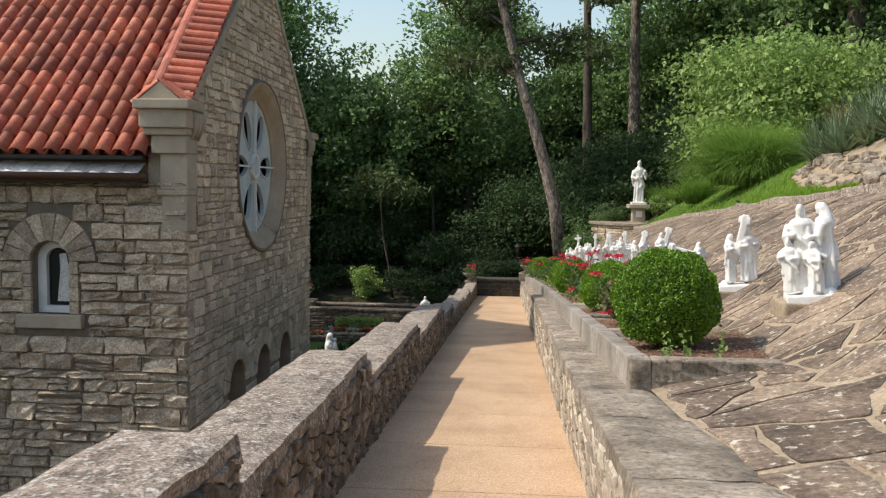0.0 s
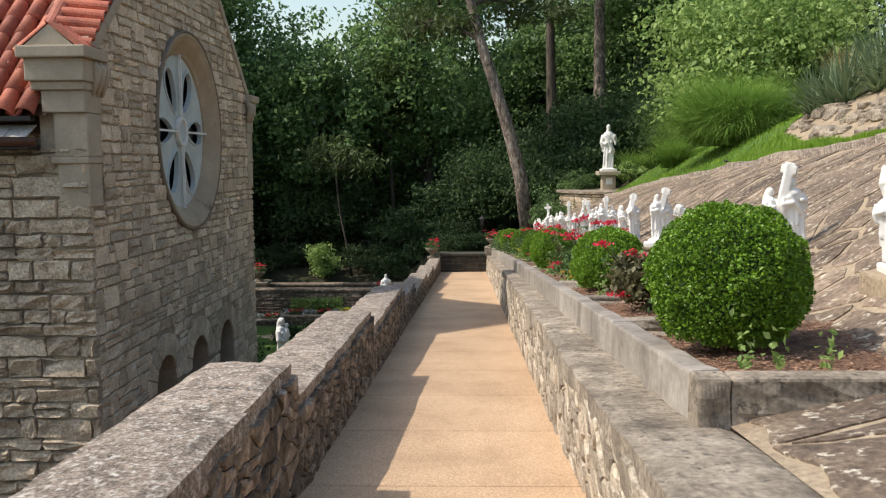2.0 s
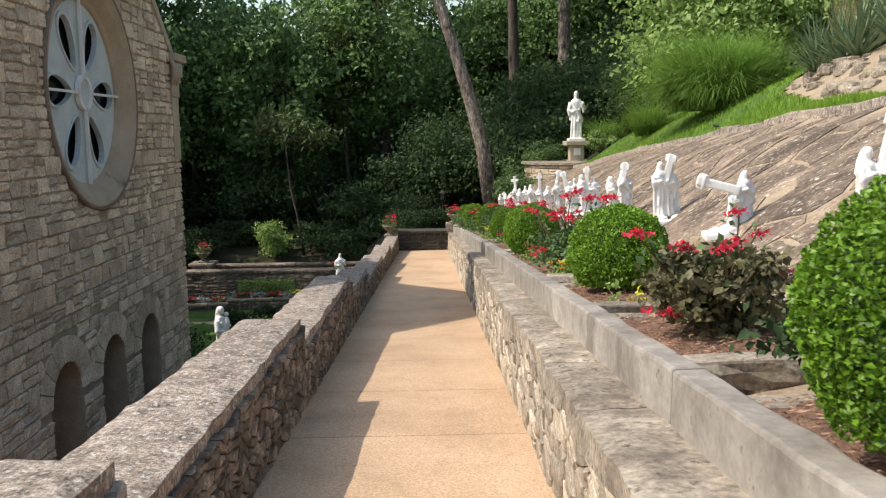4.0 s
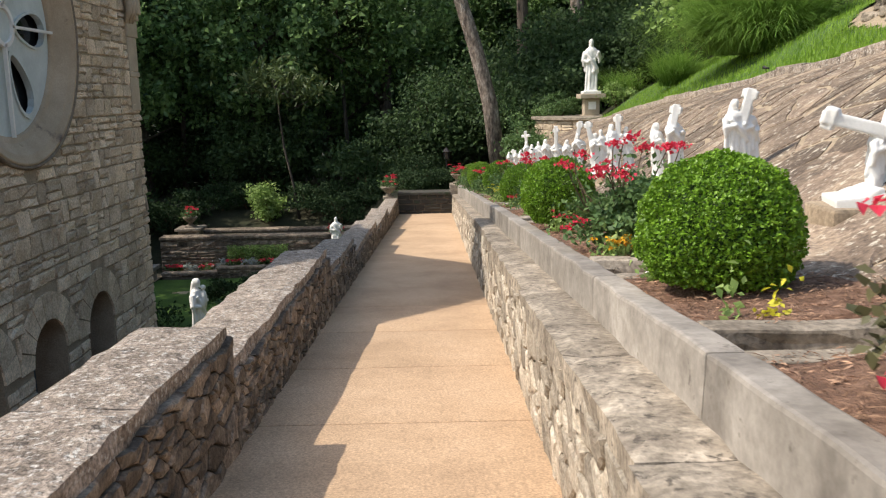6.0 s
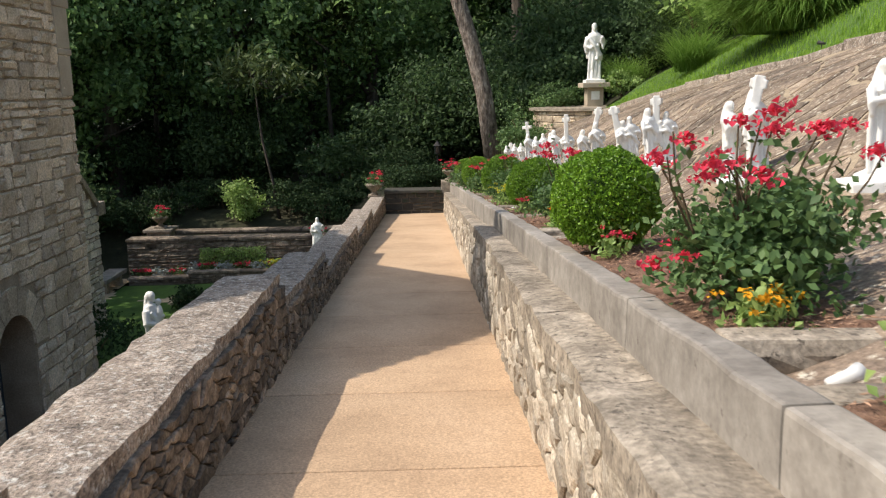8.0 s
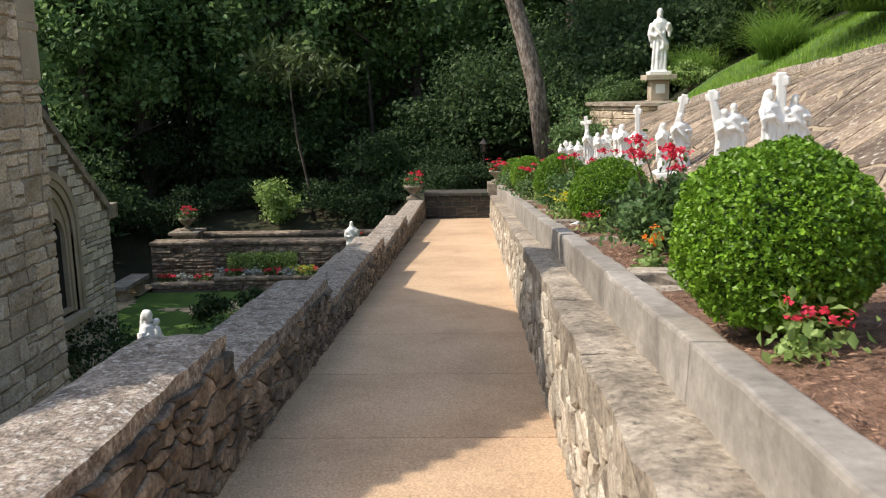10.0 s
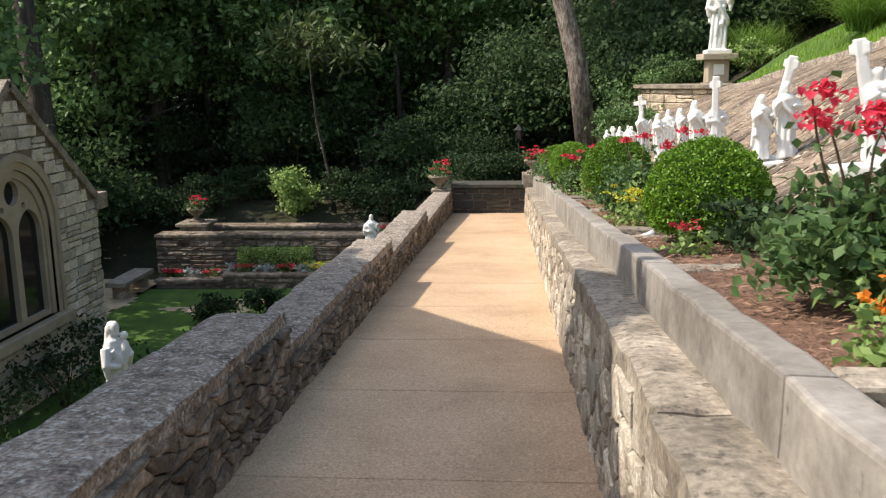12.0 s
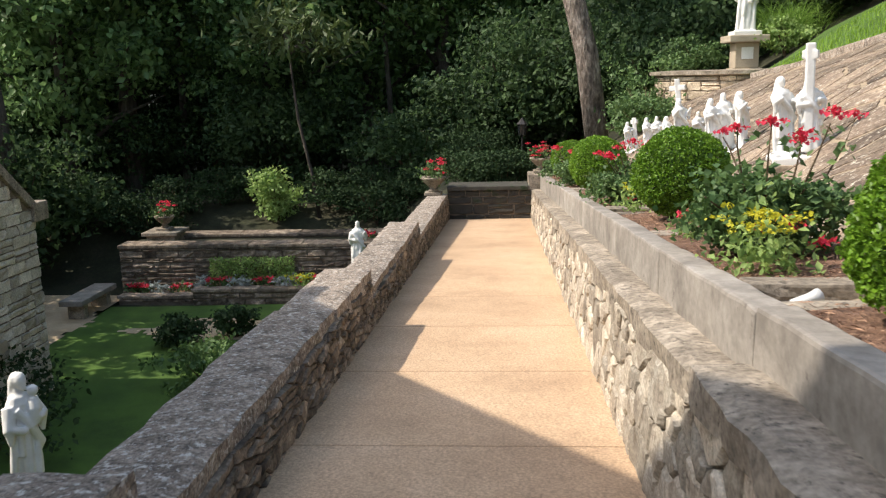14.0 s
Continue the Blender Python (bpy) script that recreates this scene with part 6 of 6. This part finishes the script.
lan = thing("lantern_post", (0.46, 34.0, land(0.46, 34)), "small glass lantern on a dark post", "lantern")
z0 = land(0.46, 34)
bm = bmesh.new()
tube(bm, [(0.46, 34, z0 - 0.1), (0.46, 34, -1.15)], [0.025, 0.02], 8)
part("post", bm, M_DARK, lan)
bm = bmesh.new()
lathe(bm, [(0.05, 0), (0.085, 0.02), (0.1, 0.24), (0.1, 0.26)], (0.46, 34, -1.15), 6)
part("glass", bm, M_GLASS, lan, "dark lantern glass")
bm = bmesh.new()
lathe(bm, [(0.13, 0.26), (0.06, 0.33), (0.02, 0.38), (0.01, 0.4)], (0.46, 34, -1.15), 6)
part("cap", bm, M_DARK, lan)

# garden spotlights
def spotlight(x, y, z, face, dark=False):
    t = thing("garden_spotlight", (x, y, z), "small black garden spotlight on the lawn" if dark else "small white garden spotlight on a short spike", "spotlight", "garden spotlights")
    c, s = math.cos(face), math.sin(face)
    bm = bmesh.new()
    tube(bm, [(0, 0, -0.08), (0, 0, 0.05)], [0.008, 0.01], 6)
    bm_local("spike", bm, M_DARK, t)
    bm = bmesh.new()
    tube(bm, [(-0.05 * c, -0.05 * s, 0.03), (0.015 * c, 0.015 * s, 0.042), (0.05 * c, 0.05 * s, 0.05)], [0.016, 0.02, 0.027], 12)
    bm_local("housing", bm, M_DARK if dark else M_WHITE, t, "", True)
    return t


spotlight(0.98, 17.72, kerb_z(17.72) - 0.07, 0.3)
spotlight(1.04, 14.12, kerb_z(14.12) - 0.1, 0.9)
spotlight(1.06, 10.28, kerb_z(10.28) - 0.1, 0.3)
spotlight(5.02, 19.1, land(5.02, 19.1) + 0.08, 2.0, True)

# ---- lower garden ----
sheet = land_sheet("lower_lawn", [-9.0 + 0.5 * i for i in range(16)], [20 + 0.5 * i for i in range(28)], 0.02, M_LAWN, "shaded mown lawn in the sunken garden", "lawn")
def sandy(x, y):
    w = 0.35 * noise.noise((x * 1.3, y * 1.3, 4)) + 0.15 * noise.noise((x * 4, y * 4, 8))
    return x < -9.0 + w or ((x + 6.0) / 1.8) ** 2 + ((y - 31.6) / 0.75) ** 2 < 1 + 2 * w


land_sheet("garden_path", [-13 + 0.12 * i for i in range(75)], [28.8 + 0.12 * i for i in range(48)], 0.03, M_SAND, "sandy garden path in broken sunlight", "path", keep=sandy)
land_sheet("chapel_apron", [-16 + 0.6 * i for i in range(25)], [8 + 0.8 * i for i in range(16)], 0.02, M_MULCH, "bare shaded earth beside the chapel", "ground")


def dry_wall(name, x0, x1, y, z0, z1, label, depth=0.5):
    t = thing(name, ((x0 + x1) / 2, y, z0), label, "wall", "terrace walls")
    bm = bmesh.new()
    box(bm, x0, x1, y, y + depth, z0 - 0.2, z1 - 0.08)
    part("core", bm, M_JOINT, t)
    x = x0
    while x < x1 - 0.1:
        w = min(rng.uniform(0.6, 1.3), x1 - x)
        bm = bmesh.new()
        box(bm, x - 0.02, x + w - 0.03, y - 0.06, y + depth + 0.03, z1 - 0.08, z1 + rng.uniform(-0.01, 0.01), None, 0.018)
        part("coping_stone", bm, M_RUB, t)
        x += w
    st = courses(x0, x1, z0, z1 - 0.08, lambda u, z: True, rng, (0.09, 0.17), (0.25, 0.7), 0.02)
    pieces("stone", masonry(st, lambda u, v, n: Vector((u, y - n, v)), 0.05, rng, 1.3), M_RUB, t, lambda k: k[0], 90)
    return t


dry_wall("terrace_wall", -9.2, 0.0, 34.6, LOW, -3.62, "long dry-stone terrace wall above the flower bed")
dry_wall("upper_terrace_wall", -8.8, -1.6, 35.9, -4.0, -3.6, "upper dry-stone terrace wall before the woods")
dry_wall("bed_front_wall", -9.0, -7.1, 33.9, LOW, -4.68, "low dry-stone edge of a flower bed", 0.25)
dry_wall("bed_front_wall", -7.1, -2.6, 33.6, LOW, -4.46, "low dry-stone edge of a flower bed", 0.25)
bm = bmesh.new()
box(bm, -9.0, -7.1, 34.1, 34.6, LOW, -4.74)
box(bm, -7.1, -2.6, 33.8, 34.6, LOW, -4.52)
solid("flower_bed_soil", bm, M_MULCH, "dark soil of the lower flower bed", "flower bed", kind="structure")
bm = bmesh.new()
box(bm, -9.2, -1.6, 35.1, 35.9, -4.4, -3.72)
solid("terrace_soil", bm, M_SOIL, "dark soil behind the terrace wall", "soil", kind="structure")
for k in range(24):
    x = -8.8 + 0.26 * k
    yy, zz = (34.3, -4.74) if x < -7.1 else (34.0, -4.52)
    col, nm, lab = ((L_RED, "red_bedding_flower", "low red bedding flowers in the terrace bed") if (k // 2) % 2 == 0 else (L_SILVER, "silver_bedding_plant", "silver-leaved bedding plant in the terrace bed"))
    low_flowers(nm, x, yy + rng.uniform(-0.1, 0.1), col, lab, 60, 12, 0.15, 0.2, "flowers", zz, L_ROSE if col is L_RED else L_SILVER, 0.04, "terrace bedding")
low_flowers("yellow_bedding_plant", -4.6, 34.0, L_YELLOW, "yellow-green bedding plants at the bed's end", 160, 30, 0.3, 0.25, "flowers", -4.52, L_LIGHT, 0.04)
low_flowers("red_bedding_flower", -3.4, 35.5, L_RED, "red flowers above the terrace wall", 90, 26, 0.3, 0.2, "flowers", -3.72, L_ROSE, 0.05)
hedge = thing("clipped_hedge", (-5.9, 34.35, -4.52), "low clipped dark green hedge against the terrace wall", "hedge")
p = np.column_stack([rng.uniform(-1.0, 1.0, 3500), rng.uniform(-0.16, 0.16, 3500), rng.uniform(0.02, 0.62, 3500)])
local("foliage", leaf_mesh("foliage", p, 0.04, rng), L_LIGHT, hedge)

pier = thing("urn_pier", (-8.42, 35.6, -3.8), "square stone pier carrying an urn", "pier")
for nm, w, z0, z1 in (("shaft", 0.36, -3.9, -3.52), ("cap", 0.45, -3.52, -3.43)):
    bm = bmesh.new()
    box(bm, -8.42 - w, -8.42 + w, 35.6 - w, 35.6 + w, z0, z1, None, 0.02)
    part(nm, bm, M_SEAT, pier)
urn(-8.42, 35.6, -3.43, 1.0, "grey stone urn with faded red flowers on a pier", "urns")

bench = thing("stone_bench", (-9.3, 33.0, LOW), "plain stone slab bench beside the garden path", "bench")
bm = bmesh.new()
box(bm, -9.55, -9.02, 32.2, 33.9, -4.5, -4.38, None, 0.02)
part("seat", bm, M_KERB, bench)
for y in (32.5, 33.6):
    bm = bmesh.new()
    box(bm, -9.47, -9.1, y - 0.1, y + 0.1, LOW, -4.5, None, 0.015)
    part("support", bm, M_SEAT, bench)

bm = bmesh.new()
figure(bm, 0, 0, 1.34, -0.35, 0, (0.2, 0.55), 0.03, 0.74)
# the bundled child held to the shoulder
tube(bm, [(0.12, 0.0, 0.86), (0.145, 0.0, 1.02), (0.14, 0.01, 1.12)], [0.065, 0.07, 0.045], 10)
ball(bm, (0.14, 0.015, 1.19), (0.052, 0.052, 0.058), 2)
statue("garden_statue", bm, (-4.65, 22.4, LOW + 1.0), "slender white robed statue holding a small child", "garden statues", 0.011)
bm = bmesh.new()
box(bm, -4.92, -4.38, 22.13, 22.67, LOW - 0.05, LOW + 1.0, None, 0.025)
solid("statue_plinth", bm, M_SEAT, "square stone plinth under the garden statue", "plinth", "plinths")
bm = bmesh.new()
figure(bm, 0, 0, 1.0, -1.4, 0, (0.2, 1.0), 0.0)
statue("garden_statue", bm, (-3.05, 32.6, -3.8), "white robed statue with one arm raised", "garden statues", 0.018)
bm = bmesh.new()
box(bm, -3.3, -2.8, 32.35, 32.85, LOW - 0.05, -3.8, None, 0.025)
solid("statue_plinth", bm, M_SEAT, "square stone plinth under the garden statue", "plinth", "plinths")

for x, y, h, r, m, lab in ((-6.3, 30.5, 0.6, 0.5, L_SHADE, "dark spreading juniper by the lawn"), (-5.3, 31.0, 0.7, 0.35, L_SHADE, "small dark conifer by the sandy path"), (-5.0, 28.3, 0.75, 0.8, L_ROSE, "rounded shrub on the shaded lawn"), (-8.0, 27.2, 1.2, 0.95, L_SHADE, "dark shrub against the chapel wing"), (-7.0, 25.4, 1.1, 1.0, L_SHADE, "dark shrub against the chapel wing"), (-7.2, 23.2, 1.2, 1.0, L_SHADE, "dark shrub against the chapel wing"), (-5.9, 21.3, 0.9, 0.8, L_SHADE, "dark shrub at the chapel's corner"), (-3.2, 24.6, 0.7, 0.7, L_ROSE, "rounded shrub below the parapet")):
    s = shrub("garden_shrub", h, r, 1500, 0.06, m, lab, rng, "", 24)
    s.location = (x, y, land(x, y))

# ---- stones of walls and slope ----
near = lambda k: abs(k[0] - 9.0)
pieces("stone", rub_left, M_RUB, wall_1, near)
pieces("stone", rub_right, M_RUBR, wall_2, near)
pieces("flagstone", flags, M_ROCK, rock_slope, lambda k: k[0] + k[1])
pieces("stone", ash_front, M_ASHG, front_wall, lambda k: -k[0])
pieces("stone", ash_gable, M_ASH, gable_wall, lambda k: k[0])
pieces("stone", ash_wing, M_PALE, wing_wall, lambda k: -k[0], 250)
